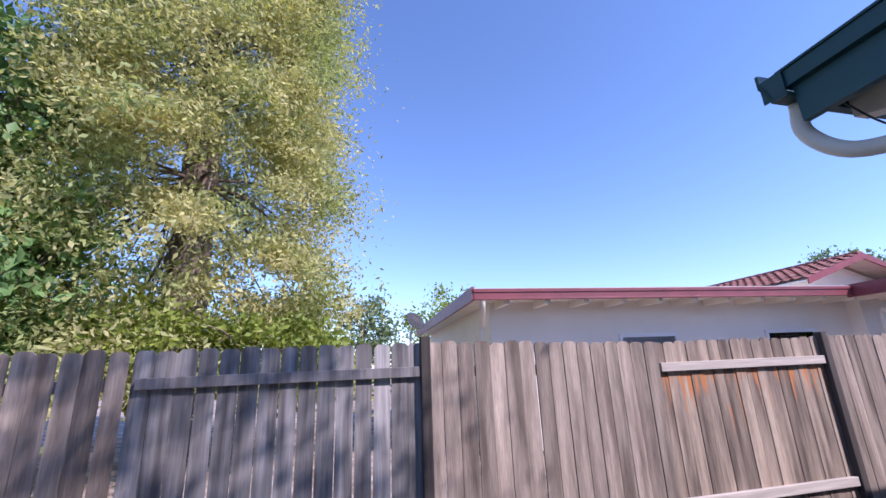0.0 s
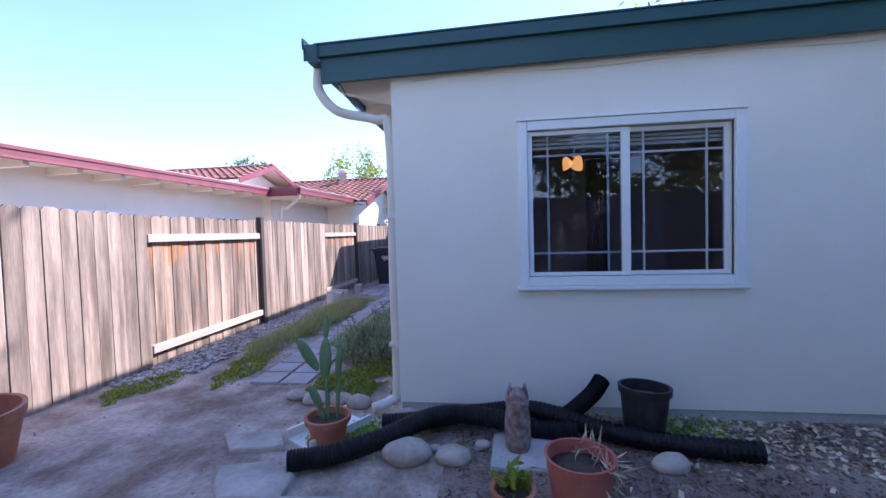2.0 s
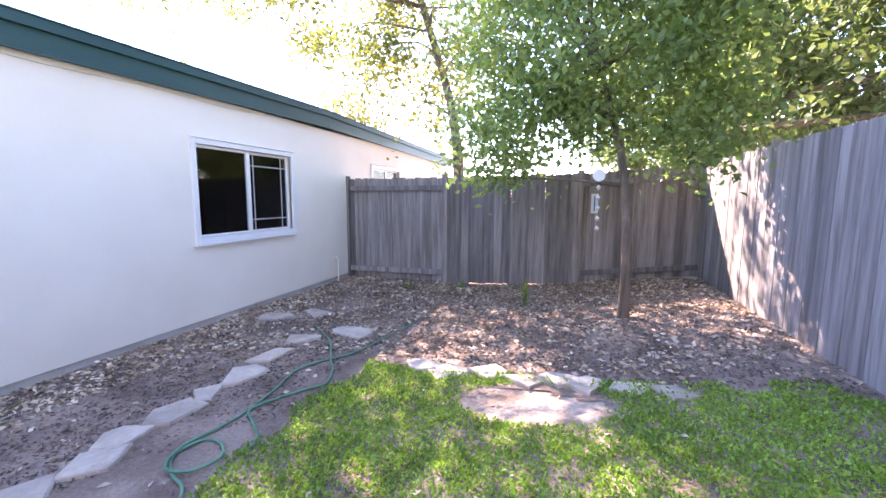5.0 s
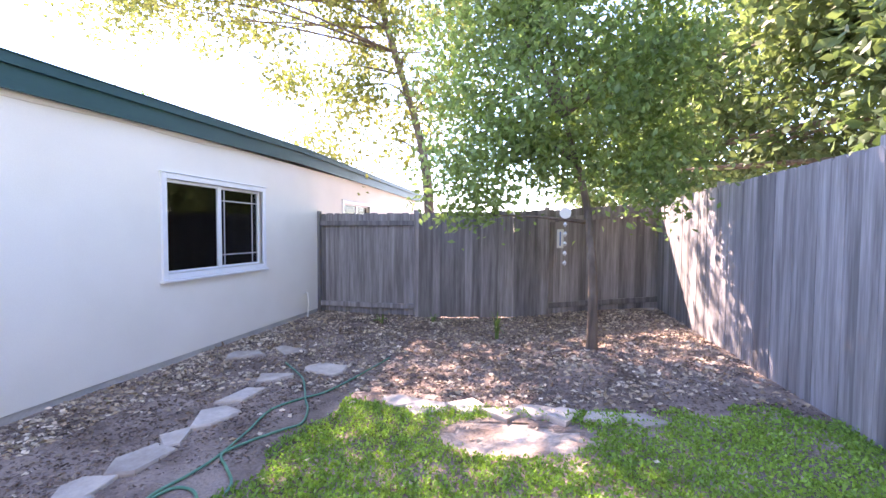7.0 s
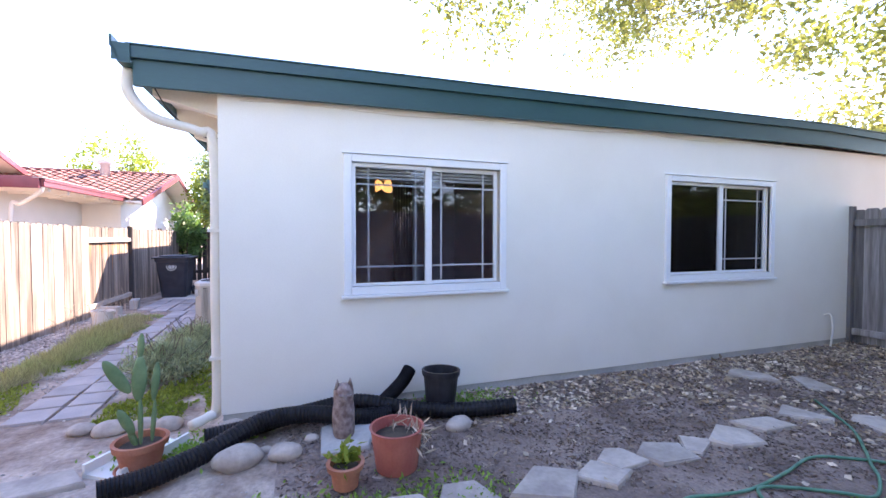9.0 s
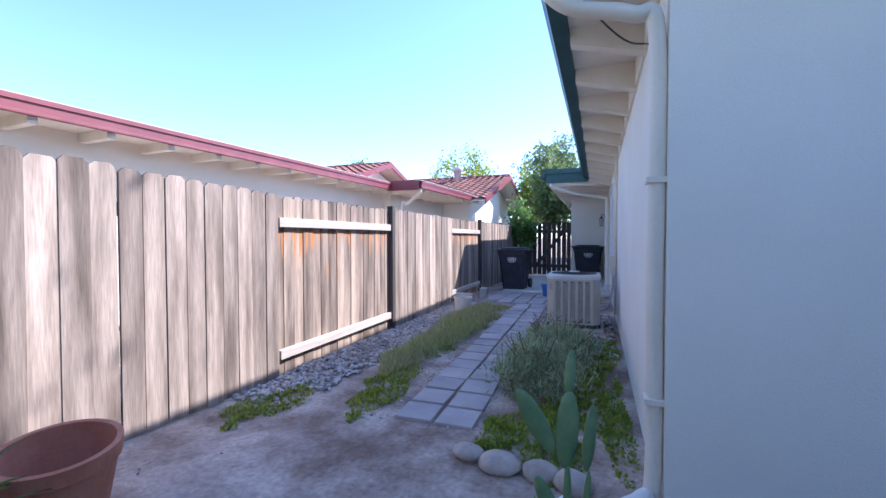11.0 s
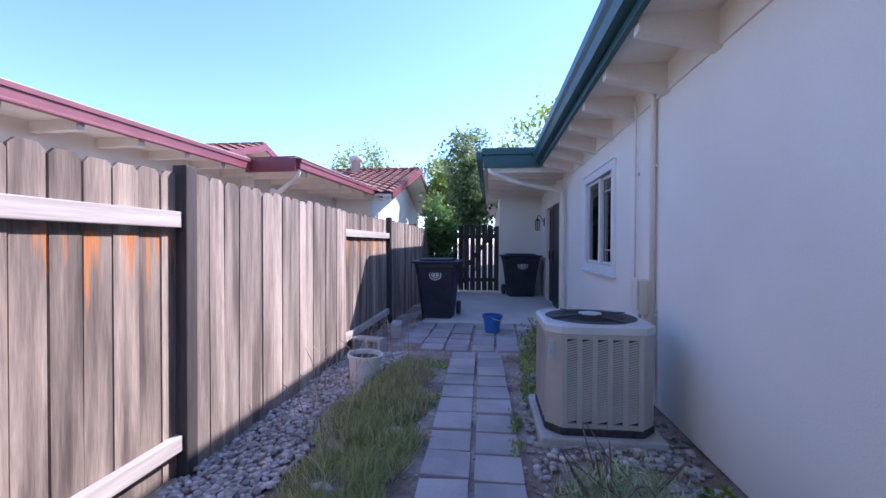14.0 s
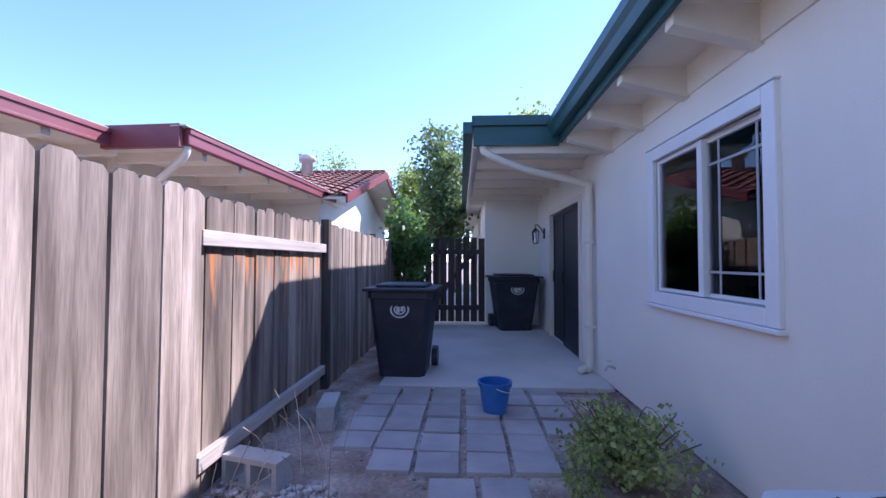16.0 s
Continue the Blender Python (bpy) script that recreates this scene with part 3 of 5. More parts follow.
# sliding door under the porch
dr = thing("door_1", "dark sliding screen door in a cream frame", "door", pose(DOOR[0], WY, DOOR[2]), kind="structure")
w, h = DOOR[1] - DOOR[0], DOOR[3] - DOOR[2]
part("door_frame", bx(bx(box(-0.05, -0.12, 0, 0.03, 0.03, h + 0.05), w - 0.03, -0.12, 0, w + 0.05, 0.03, h + 0.05), 0.03, -0.12, h - 0.03, w - 0.03, 0.03, h + 0.05), CREAM, dr)
for u0, u1, yy in ((0.032, w / 2 + 0.03, -0.02), (w / 2 - 0.03, w - 0.032, -0.07)):
    s = bmesh.new()
    for a in ((u0, yy, 0.01, u0 + 0.05, yy + 0.03, h - 0.035), (u1 - 0.05, yy, 0.01, u1, yy + 0.03, h - 0.035), (u0 + 0.05, yy, 0.01, u1 - 0.05, yy + 0.03, 0.1), (u0 + 0.05, yy, h - 0.1, u1 - 0.05, yy + 0.03, h - 0.035)):
        bx(s, *a)
    leaf = part("door_leaf", s, BIN, dr)
    part("screen", box(u0 + 0.048, yy + 0.012, 0.09, u1 - 0.048, yy + 0.016, h - 0.095), SCREEN, leaf)
    part("handle", box(u1 - 0.045, yy + 0.031, 0.95, u1 - 0.02, yy + 0.05, 1.15, bevel=0.004), IRON, leaf)

# porch slab
tagged(part("pavement_porch", box(10.12, 0.85, -0.25, 24, 3.3, -0.02, bevel=0.012), SLAB), "pale concrete porch slab", "slab", kind="structure")


# ---- fences ----
def board_mesh(name, w, h, seed):
    """A dog-eared fence board, slightly warped."""
    rg = random.Random(seed)
    b = bmesh.new()
    e = 0.028
    prof = [(-w / 2, 0), (w / 2, 0), (w / 2 + rg.uniform(-.003, .003), h - e), (w / 2 - e, h), (-w / 2 + e, h), (-w / 2 + rg.uniform(-.003, .003), h - e)]
    lean, cup = rg.uniform(-0.006, 0.006), rg.uniform(0, 0.004)
    fr = [b.verts.new((x, -0.009 + lean * z / h - cup * (abs(x) * 2 / w), z)) for x, z in prof]
    bk = [b.verts.new((x, 0.009 + lean * z / h, z)) for x, z in prof]
    b.faces.new(fr)
    b.faces.new(bk[::-1])
    for k in range(6):
        b.faces.new((fr[(k + 1) % 6], fr[k], bk[k], bk[(k + 1) % 6]))
    me = bpy.data.meshes.new(name)
    b.to_mesh(me)
    b.free()
    return me


BOARDS = {}


def boards(kind, material, w, h):
    if kind not in BOARDS:
        BOARDS[kind] = [board_mesh("board", w - d, h, i) for i, d in enumerate((0.004, 0.008, 0.002, 0.012, 0.006))]
        for m in BOARDS[kind]:
            m.materials.append(material)
    return BOARDS[kind]


def span(fence, a, b, z0, z1, h, front, meshes, rail_mat, post_mat, seed, pitch=0.147, post=True, rails=(0.22, 0.28), ground_gap=0.02):
    """One bay of a fence from a to b. front: boards on the side that is seen; else rails in front of the boards."""
    rg = random.Random(seed)
    A, B = Vector((*a, z0)), Vector((*b, z1))
    d = B - A
    n = max(1, round(d.length / pitch))
    ang = math.degrees(math.atan2(d.y, d.x))
    side = Vector((d.y, -d.x, 0)).normalized()
    for i in range(n):
        p = A + d * ((i + 0.5) / n) + side * ((0.035 if front else -0.035) + (0.003 if i % 2 else -0.003)) + Vector((0, 0, ground_gap + rg.uniform(-0.012, 0.012)))
        ob = new("board", meshes[rg.randrange(len(meshes))])
        ob.parent = fence
        ob.matrix_basis = pose(*p, 0, rg.uniform(-0.25, 0.25), ang + rg.uniform(-0.8, 0.8)) @ Matrix.Diagonal((d.length / n / pitch, 1, 1, 1))
    for z in (rails[0], h - rails[1]):
        r = bmesh.new()
        bx(r, 0.05, -0.024, -0.045, d.length - 0.05, 0.024, 0.045, bevel=0.005)
        m = pose(*(A + Vector((0, 0, z))), 0, -math.degrees(math.atan2(d.z, math.hypot(d.x, d.y))), ang)
        part("rail", r, rail_mat, fence, at=m)
    if post:
        part("post", box(-0.045, -0.045, -0.3, 0.045, 0.045, h + 0.03, bevel=0.008), post_mat, fence, at=pose(*A, 0, 0, ang))


FY = 3.87
long_fence = thing("fence", "weathered brown dog-eared board fence with bays alternating", "fence", pose(0, 0, 0))
FB, FS, FG = boards("front", WOOD, 0.147, 1.72), boards("stained", WOODS, 0.147, 1.72), boards("gapped", SILVERWOOD, 0.153, 1.72)
bays = [(-6.4, -4.0, 0), (-4.0, -1.65, 1), (-1.65, 0.71, 0), (0.71, 3.13, 1), (3.13, 5.43, 0), (5.43, 7.92, 1), (7.92, 10.08, 0), (10.08, 12.3, 1), (12.3, 14.45, 1)]
for i, (a, b, fr) in enumerate(bays):
    za, zb = (gz(a, FY), gz(b, FY))
    span(long_fence, (a, FY), (b, FY), min(0.0, za) - 0.01, min(0.0, zb) - 0.01, 1.76, fr, (FB if fr else FS) if a > 0.7 else (FB if fr else FG), PALEWOOD if a > 0.7 else GREYWOOD, DARKWOOD, 10 + i, 0.147 if a > 0.7 else 0.158, post=fr == 1)

back_fence = thing("fence", "weathered grey dog-eared board fence across the yard", "fence", pose(0, 0, 0))
GB = boards("grey", GREYWOOD, 0.166, 1.86)
line = [((2.13, -7.08), (0.2, -7.08), -0.03, -0.02, 0), ((0.2, -7.06), (-2.05, -7.45), -0.02, 0.04, 1), ((-2.05, -7.45), (-4.0, -7.85), 0.04, 0.18, 0)]
for i, (a, b, za, zb, fr) in enumerate(line):
    span(back_fence, a, b, za, zb, 1.9, fr, GB, GREYWOOD, GREYWOOD, 40 + i, rails=(0.2, 0.2))
west_fence = thing("fence", "tall grey board fence streaked with sunlight", "fence", pose(0, 0, 0))
WB = boards("west", GREYWOOD, 0.158, 1.92)
for i in range(5):
    y0 = -7.85 + i * 2.4
    span(west_fence, (-4.0, y0), (-4.0, y0 + 2.4), 0.14, 0.14, 1.97, 1, WB, GREYWOOD, GREYWOOD, 60 + i)


# ---- trees ----
def tree(name, label, trunk, crown_pts, centres, leaf, mat_leaf, seed, n_limb=14, fork=None, r_limb=0.05, long=1.8, up=0.0, category="tree"):
    t = thing(name, label, category, pose(0, 0, 0))
    b = bmesh.new()
    pts = curve_pts([p[:3] for p in trunk], 5)
    rr = np.interp(np.linspace(0, 1, len(pts)), np.linspace(0, 1, len(trunk)), [p[3] for p in trunk])
    sweep(b, pts, list(rr), 10)
    rg = random.Random(seed)
    pick = rg.sample(range(len(centres)), min(n_limb, len(centres)))
    starts = [Vector(p) for p in pts[len(pts) // 2:]]
    for k in pick:
        c = Vector(centres[k])
        s = min(starts, key=lambda q: (q - c).length + max(0, q.z - c.z) * 3)
        limbs(b, s, [c], r_limb, k)
    part("trunk", b, BARK, t, smooth=True)
    leaves("crown", crown_pts, leaf, mat_leaf, t, long=long, up=up)
    return t


P, C = clumps(1, [(-2.0, -5.5, 3.3, 1.35, 1.1, 1.15), (-1.5, -5.4, 2.5, 0.85, 0.7, 0.7), (-2.6, -5.7, 4.6, 1.3, 1.1, 1.0), (-3.0, -5.6, 2.9, 0.8, 0.8, 0.8), (-1.05, -5.3, 1.95, 0.45, 0.4, 0.4), (-3.2, -5.3, 2.2, 0.5, 0.5, 0.4), (-1.7, -5.8, 5.0, 0.9, 0.9, 0.9), (-0.8, -5.6, 3.6, 0.5, 0.5, 0.7), (-0.75, -5.5, 2.6, 0.4, 0.4, 0.45), (-0.9, -5.7, 4.6, 0.5, 0.5, 0.6), (-3.3, -5.5, 3.7, 0.6, 0.7, 0.9)], 330, 95, 0.21)
tree("citrus_tree", "dense green citrus tree with a slim leaning trunk", [(-2.55, -5.2, 0.0, 0.075), (-2.56, -5.22, 0.6, 0.06), (-2.54, -5.25, 1.2, 0.055), (-2.46, -5.4, 2.0, 0.045), (-2.2, -5.5, 3.0, 0.025)], P, C, 0.05, L_LEMON, 5, 22, r_limb=0.028)
# crown blobs at (4.3, -3.0) and (6.0, -4.1) added unseen to shade the fence
P, C = clumps(2, [(0.8, -9.2, 5.6, 2.2, 1.8, 2.0), (3.0, -8.6, 6.6, 2.6, 2.2, 1.9), (2.2, -8.2, 9.2, 3.4, 2.8, 2.4), (4.6, -6.0, 7.2, 2.2, 2.4, 1.7), (5.6, -4.2, 7.6, 2.0, 2.0, 1.6), (0.2, -6.8, 8.2, 2.2, 2.2, 1.6), (6.6, -8.0, 7.6, 2.6, 2.4, 2.0), (2.7, -8.9, 4.4, 1.9, 1.2, 1.1), (0.7, -9.2, 3.9, 1.0, 0.9, 0.9), (4.3, -3.0, 8.3, 2.3, 1.7, 1.6), (5.8, -3.0, 5.9, 1.2, 1.2, 0.8), (6.0, -4.1, 10.2, 1.6, 1.2, 0.6), (2.6, -8.9, 3.7, 1.3, 0.9, 0.8), (1.7, -9.0, 3.3, 0.8, 0.7, 0.6)], 560, 78, 0.28, 0.3)
tree("shade_tree", "tall airy tree with olive leaves leaning over the roof, unseen crown parts added", [(0.42, -8.9, -0.1, 0.17), (0.45, -8.9, 1.6, 0.12), (0.5, -8.9, 2.6, 0.11), (0.75, -9.0, 3.8, 0.085), (1.4, -8.8, 6.0, 0.07), (2.2, -8.4, 9.0, 0.03)], P, C, 0.07, L_BACK, 6, 46, r_limb=0.03)
P, C = clumps(3, [(-6.6, -8.6, 4.4, 2.0, 2.2, 2.6), (-6.2, -5.6, 4.2, 1.5, 2.2, 2.6), (-6.2, -2.6, 4.4, 1.5, 2.2, 2.8), (-6.4, -6.8, 7.0, 2.2, 3.2, 2.0), (-5.0, -10.4, 4.0, 1.4, 1.4, 2.4), (-4.6, -13.2, 4.0, 2.4, 2.0, 3.2), (-7.5, -16.0, 4.0, 2.6, 2.4, 3.4)], 760, 105, 0.27, 0.55)
tree("broadleaf_tree", "dense green broadleaf trees screening the fence", [(-6.3, -6.5, 0, 0.2), (-6.3, -6.4, 2, 0.16), (-6.4, -6.4, 5, 0.07)], P, C, 0.092, L_HEDGE, 7, 40, r_limb=0.04)
rg = np.random.default_rng(4)
cs = []
for k in range(980):
    z = rg.uniform(1.2, 15.0)
    a = rg.uniform(0, 2 * math.pi)
    r = (3.75 - 0.05 * z) * (0.85 + 0.15 * math.sin(z * 3.1 + 3.0 * math.sin(a * 3))) * rg.uniform(0.55, 1.0) ** 0.5
    cs.append((-3.45 + r * math.cos(a), 10.0 + r * math.sin(a), z))
cs = np.array(cs)
out = cs - np.array((-3.45, 10.0, 0.0))
out[:, 2] = 0
out /= np.linalg.norm(out, axis=1)[:, None]
side = np.stack([-out[:, 1], out[:, 0], out[:, 2]], 1)
q = rg.normal(size=(len(cs), 240, 3))
along = np.abs(q[..., 0]) * 0.6 - 0.35
P = cs[:, None, :] + out[:, None, :] * along[..., None] + side[:, None, :] * (q[..., 1] * 0.34)[..., None]
P[..., 2] += q[..., 2] * 0.16 - 0.35 * along - 0.25 * np.abs(q[..., 1]) * 0.26
P = P.reshape(-1, 3)
tree("redwood_tree", "huge conifer with feathery olive green sprays", [(-3.45, 10, 0, 0.5), (-3.45, 10, 6, 0.4), (-3.45, 10, 15, 0.1)], P, cs, 0.05, L_RED, 8, 90, r_limb=0.05, long=2.4)
P, C = clumps(5, [(-6.0, 7.8, 3.2, 2.2, 1.4, 2.4), (-8.5, 7.0, 4.0, 2.2, 1.8, 3.0), (-6.4, 8.0, 6.8, 1.6, 1.4, 1.8)], 260, 75, 0.27)
tree("broadleaf_tree", "dark green leafy tree behind the fence", [(-5.6, 8.2, 0, 0.25), (-5.7, 8.2, 3, 0.18), (-6, 8, 7, 0.05)], P, C, 0.12, L_DARK, 9, 24)
P, C = clumps(6, [(-1.2, 7.9, 1.7, 1.3, 0.8, 0.75), (-3.0, 7.6, 1.9, 1.4, 0.8, 0.8)], 110, 75, 0.18)
tree("shrub", "pale yellow-green shrub over the fence", [(-1.6, 7.9, 0, 0.05), (-1.6, 7.9, 0.8, 0.04), (-1.6, 7.9, 1.6, 0.02)], P, C, 0.07, L_YEL, 10, 20, r_limb=0.02, category="shrub")
far = [("garden_tree", 16.9, 3.1, 3.5, 0.45, 0.5, 1.6, L_HEDGE), ("garden_tree", 20.0, 4.15, 3.3, 0.5, 0.6, 1.3, L_YEL), ("garden_tree", 23.0, 2.9, 4.4, 0.8, 0.7, 2.4, L_HEDGE),
       ("garden_tree", 27, -0.5, 6.4, 2.4, 2.4, 2.6, L_YEL), ("garden_tree", 34, 22, 6.2, 2.6, 2.6, 2.4, L_HEDGE), ("garden_tree", 40, 14, 7.0, 3.0, 3.0, 3.0, L_YEL),
       ("garden_tree", 40, 6, 6.5, 3.4, 3.4, 3.0, L_HEDGE), ("garden_tree", 7.5, 30, 4.6, 3, 3, 2.5, L_YEL), ("garden_tree", 1.0, 24, 3.4, 1.6, 1.6, 2.4, L_HEDGE), ("garden_tree", 33, -30, 9, 3, 3, 5, L_DARK)]
for i, (nm, x, y, z, a, b_, c, ml) in enumerate(far):
    P, C = clumps(20 + i, [(x, y, z, a, b_, c), (x + a * 0.5, y - b_ * 0.4, z - c * 0.55, a * 0.8, b_ * 0.8, c * 0.7)], 90, 50, 0.16 + 0.09 * a)
    tree(nm, "distant leafy tree above the roofs", [(x, y, 0, 0.12), (x, y, z * 0.5, 0.1), (x, y, z, 0.04)], P, C, 0.07 + 0.03 * a, ml, 30 + i, 12)
P, C = clumps(40, [(14.0, 3.62, 1.9, 0.35, 0.3, 0.55), (14.2, 3.5, 1.3, 0.3, 0.3, 0.5)], 60, 60, 0.1)
tree("ivy_shrub", "dark climbing shrub beside the gate", [(14.1, 3.6, -0.05, 0.04), (14.1, 3.6, 0.8, 0.03), (14.1, 3.6, 1.8, 0.02)], P, C, 0.07, L_DARK, 50, 10, r_limb=0.012, category="shrub")


# ---- neighbour's houses ----
nb = thing("neighbour_house", "low cream house with dark red gutters and fascia", "house", pose(2.1, 6.8, 0, 0, 0, -2.6) @ pose(-2.1, -6.8, 0.015))
b = bmesh.new()
bx(b, 2.6, 7.5, 0, 10.9, 15, 2.62)
bx(b, 10.9, 7.2, 0, 16, 15, 2.62)
part("wall", b, STUCCO, nb)
b = bmesh.new()
bx(b, 2.16, 6.86, 2.62, 10.4, 15, 2.72)
bx(b, 10.41, 6.0, 2.62, 16.0, 15, 2.715)
part("roof", b, CREAM, nb, "cream boarded roof with bright metal edge")
b = bmesh.new()
bx(b, 2.12, 6.78, 2.57, 10.25, 6.85, 2.76, bevel=0.012)
bx(b, 2.12, 6.762, 2.70, 10.25, 6.779, 2.76, bevel=0.004)
bx(b, 2.12, 6.768, 2.57, 10.25, 6.779, 2.60, bevel=0.003)
part("gutter", b, REDTRIM, nb)
part("fascia", box(2.09, 6.79, 2.56, 2.14, 15, 2.80), REDTRIM, nb)
part("roof_edge", box(2.10, 6.80, 2.765, 10.4, 6.98, 2.778), METALW, nb)
part("step_fascia", box(10.2, 5.94, 2.54, 10.27, 6.9, 2.80), REDTRIM, nb)
part("gutter", bx(box(10.28, 5.88, 2.58, 15.0, 5.98, 2.76, bevel=0.012), 10.28, 5.862, 2.70, 15.0, 5.879, 2.76, bevel=0.004), REDTRIM, nb)
part("roof_edge", box(10.19, 5.85, 2.765, 15.0, 6.04, 2.778), METALW, nb)
for i in range(11):
    x = 2.7 + i * 0.76
    part("rafter", box(x, 6.87, 2.5, x + 0.09, 7.5, 2.62), CREAM, nb)
for i in range(6):
    x = 10.7 + i * 0.76
    part("rafter", box(x, 6.02, 2.5, x + 0.09, 7.2, 2.62), CREAM, nb)
for x, y in ((2.3, 6.83), (10.36, 5.96)):
    b = bmesh.new()
    sweep(b, curve_pts([(x, y, 2.6), (x, y + 0.05, 2.45), (x + 0.1, y + 0.45, 2.2), (x + 0.1, y + 0.62, 2.05), (x + 0.1, y + 0.62, 0.0)], 5), 0.045, 10)
    part("downspout", b, CREAM, nb, "cream painted downspout", True)
for x, y in ((5.2, 7.5), (8.6, 7.5)):
    fr = part("window", bx(bx(bx(box(x, y - 0.03, 0.9, x + 1.3, y - 0.002, 0.98), x, y - 0.03, 1.9, x + 1.3, y - 0.002, 1.97), x, y - 0.03, 0.98, x + 0.07, y - 0.002, 1.9), x + 1.23, y - 0.03, 0.98, x + 1.3, y - 0.002, 1.9), VINYL, nb)
    part("pane", box(x + 0.07, y - 0.012, 0.98, x + 1.23, y - 0.006, 1.9), GLASS, fr)


def tiled_house(label, px, y0, y1, half, ze, zp, wall_in):
    """A gabled house whose ridge runs along y; its gable looks towards -y."""
    h = thing("tiled_house", label, "house", pose(0, 0, 0))
    b = bmesh.new()
    pts = [(px - half + wall_in, 0), (px + half - wall_in, 0), (px + half - wall_in, ze), (px, zp - 0.18), (px - half + wall_in, ze)]
    f0 = [b.verts.new((x, y0 + 0.75, z)) for x, z in pts]
    f1 = [b.verts.new((x, y1, z)) for x, z in pts]
    b.faces.new(f0)
    b.faces.new(f1[::-1])
    for k in range(5):
        b.faces.new((f0[(k + 1) % 5], f0[k], f1[k], f1[(k + 1) % 5]))
    part("wall", b, STUCCO, h)
    for sgn in (-1, 1):
        b = bmesh.new()
        dx, dz = sgn * half, ze - zp
        ln = math.hypot(dx, dz)
        tilt = math.degrees(math.atan2(-dz, abs(dx)))
        rows = int(ln / 0.33)
        cols = int((y1 - y0) / 0.3)
        for r in range(rows):
            s = (r + 0.5) / rows
            for c in range(cols):
                y = y0 + (c + 0.5) * 0.3
                xx, zz = px + dx * s, zp + dz * s + 0.03
                v = [b.verts.new((xx + sgn * u * 0.185, y + w_ * 0.145, zz + dz / abs(dx) * u * 0.185 + t_ + (0.045 if u > 0 else 0.0))) for u, w_, t_ in ((-1, -1, 0), (1, -1, 0), (1, 0, 0.05), (-1, 0, 0.05), (1, 1, 0), (-1, 1, 0))]
                b.faces.new((v[0], v[1], v[2], v[3]))
                b.faces.new((v[3], v[2], v[4], v[5]))
        part("roof_tiles", b, TILE, h)["kind"] = "stuff"
        d = bmesh.new()
        q = [(px, zp), (px + dx, ze), (px + dx, ze - 0.05), (px, zp - 0.05)]
        a0 = [d.verts.new((x, y0, z)) for x, z in q]
        a1 = [d.verts.new((x, y1, z)) for x, z in q]
        d.faces.new(a0)
        d.faces.new(a1[::-1])
        for k in range(4):
            d.faces.new((a0[(k + 1) % 4], a0[k], a1[k], a1[(k + 1) % 4]))
        bmesh.ops.recalc_face_normals(d, faces=d.faces)
        part("roof", d, CREAM, h)
        e = bmesh.new()
        q = [(px, zp + 0.06), (px + dx * 1.02, ze + 0.05), (px + dx * 1.02, ze - 0.14), (px, zp - 0.14)]
        a0 = [e.verts.new((x, y0 - 0.05, z)) for x, z in q]
        a1 = [e.verts.new((x, y0 - 0.004, z)) for x, z in q]
        e.faces.new(a0)
        e.faces.new(a1[::-1])
        for k in range(4):
            e.faces.new((a0[(k + 1) % 4], a0[k], a1[k], a1[(k + 1) % 4]))
        bmesh.ops.recalc_face_normals(e, faces=e.faces)
        part("bargeboard", e, REDTRIM, h)
    b = bmesh.new()
    for c in range(int((y1 - y0) / 0.4)):
        bx(b, px - 0.12, y0 + c * 0.4, zp + 0.02, px + 0.12, y0 + c * 0.4 + 0.38, zp + 0.12, bevel=0.03)
    part("ridge_tiles", b, TILE, h)
    return h


th = tiled_house("cream gabled house with a clay tile roof", 18.4, 4.85, 12.5, 4.2, 2.62, 3.98, 0.5)
b = bmesh.new()
lathe(b, [(0.16, 3.4), (0.16, 4.25), (0.24, 4.26), (0.24, 4.4), (0.1, 4.46)], 16, (17.8, 7.1, 0))
part("chimney_flue", b, METALW, th, "pale metal flue with a cap", True)
tiled_house("further gabled house with a clay tile roof", 15.6, 9.3, 15.5, 2.4, 3.55, 4.35, 0.3)
tiled_house("tiled house beyond the gate", 28.0, -3.0, 2.0, 3.0, 3.0, 4.4, 0.4)

# gate beside the porch
gate = thing("gate", "dark board gate with gaps and a diagonal brace", "gate", pose(14.42, 1.86, -0.02))
for i in range(12):
    part("board", box(-0.01, i * 0.158, 0.06, 0.01, i * 0.158 + 0.128, 1.78 + 0.02 * (i % 3)), DARKWOOD, gate)
for z in (0.3, 1.45):
    part("rail", box(-0.06, 0.02, z, -0.012, 1.9, z + 0.1), DARKWOOD, gate)
b = bmesh.new()
bx(b, -0.06, -0.75, -0.045, -0.012, 0.75, 0.045)
part("brace", b, DARKWOOD, gate, at=pose(0, 0.7, 0.9, -52))


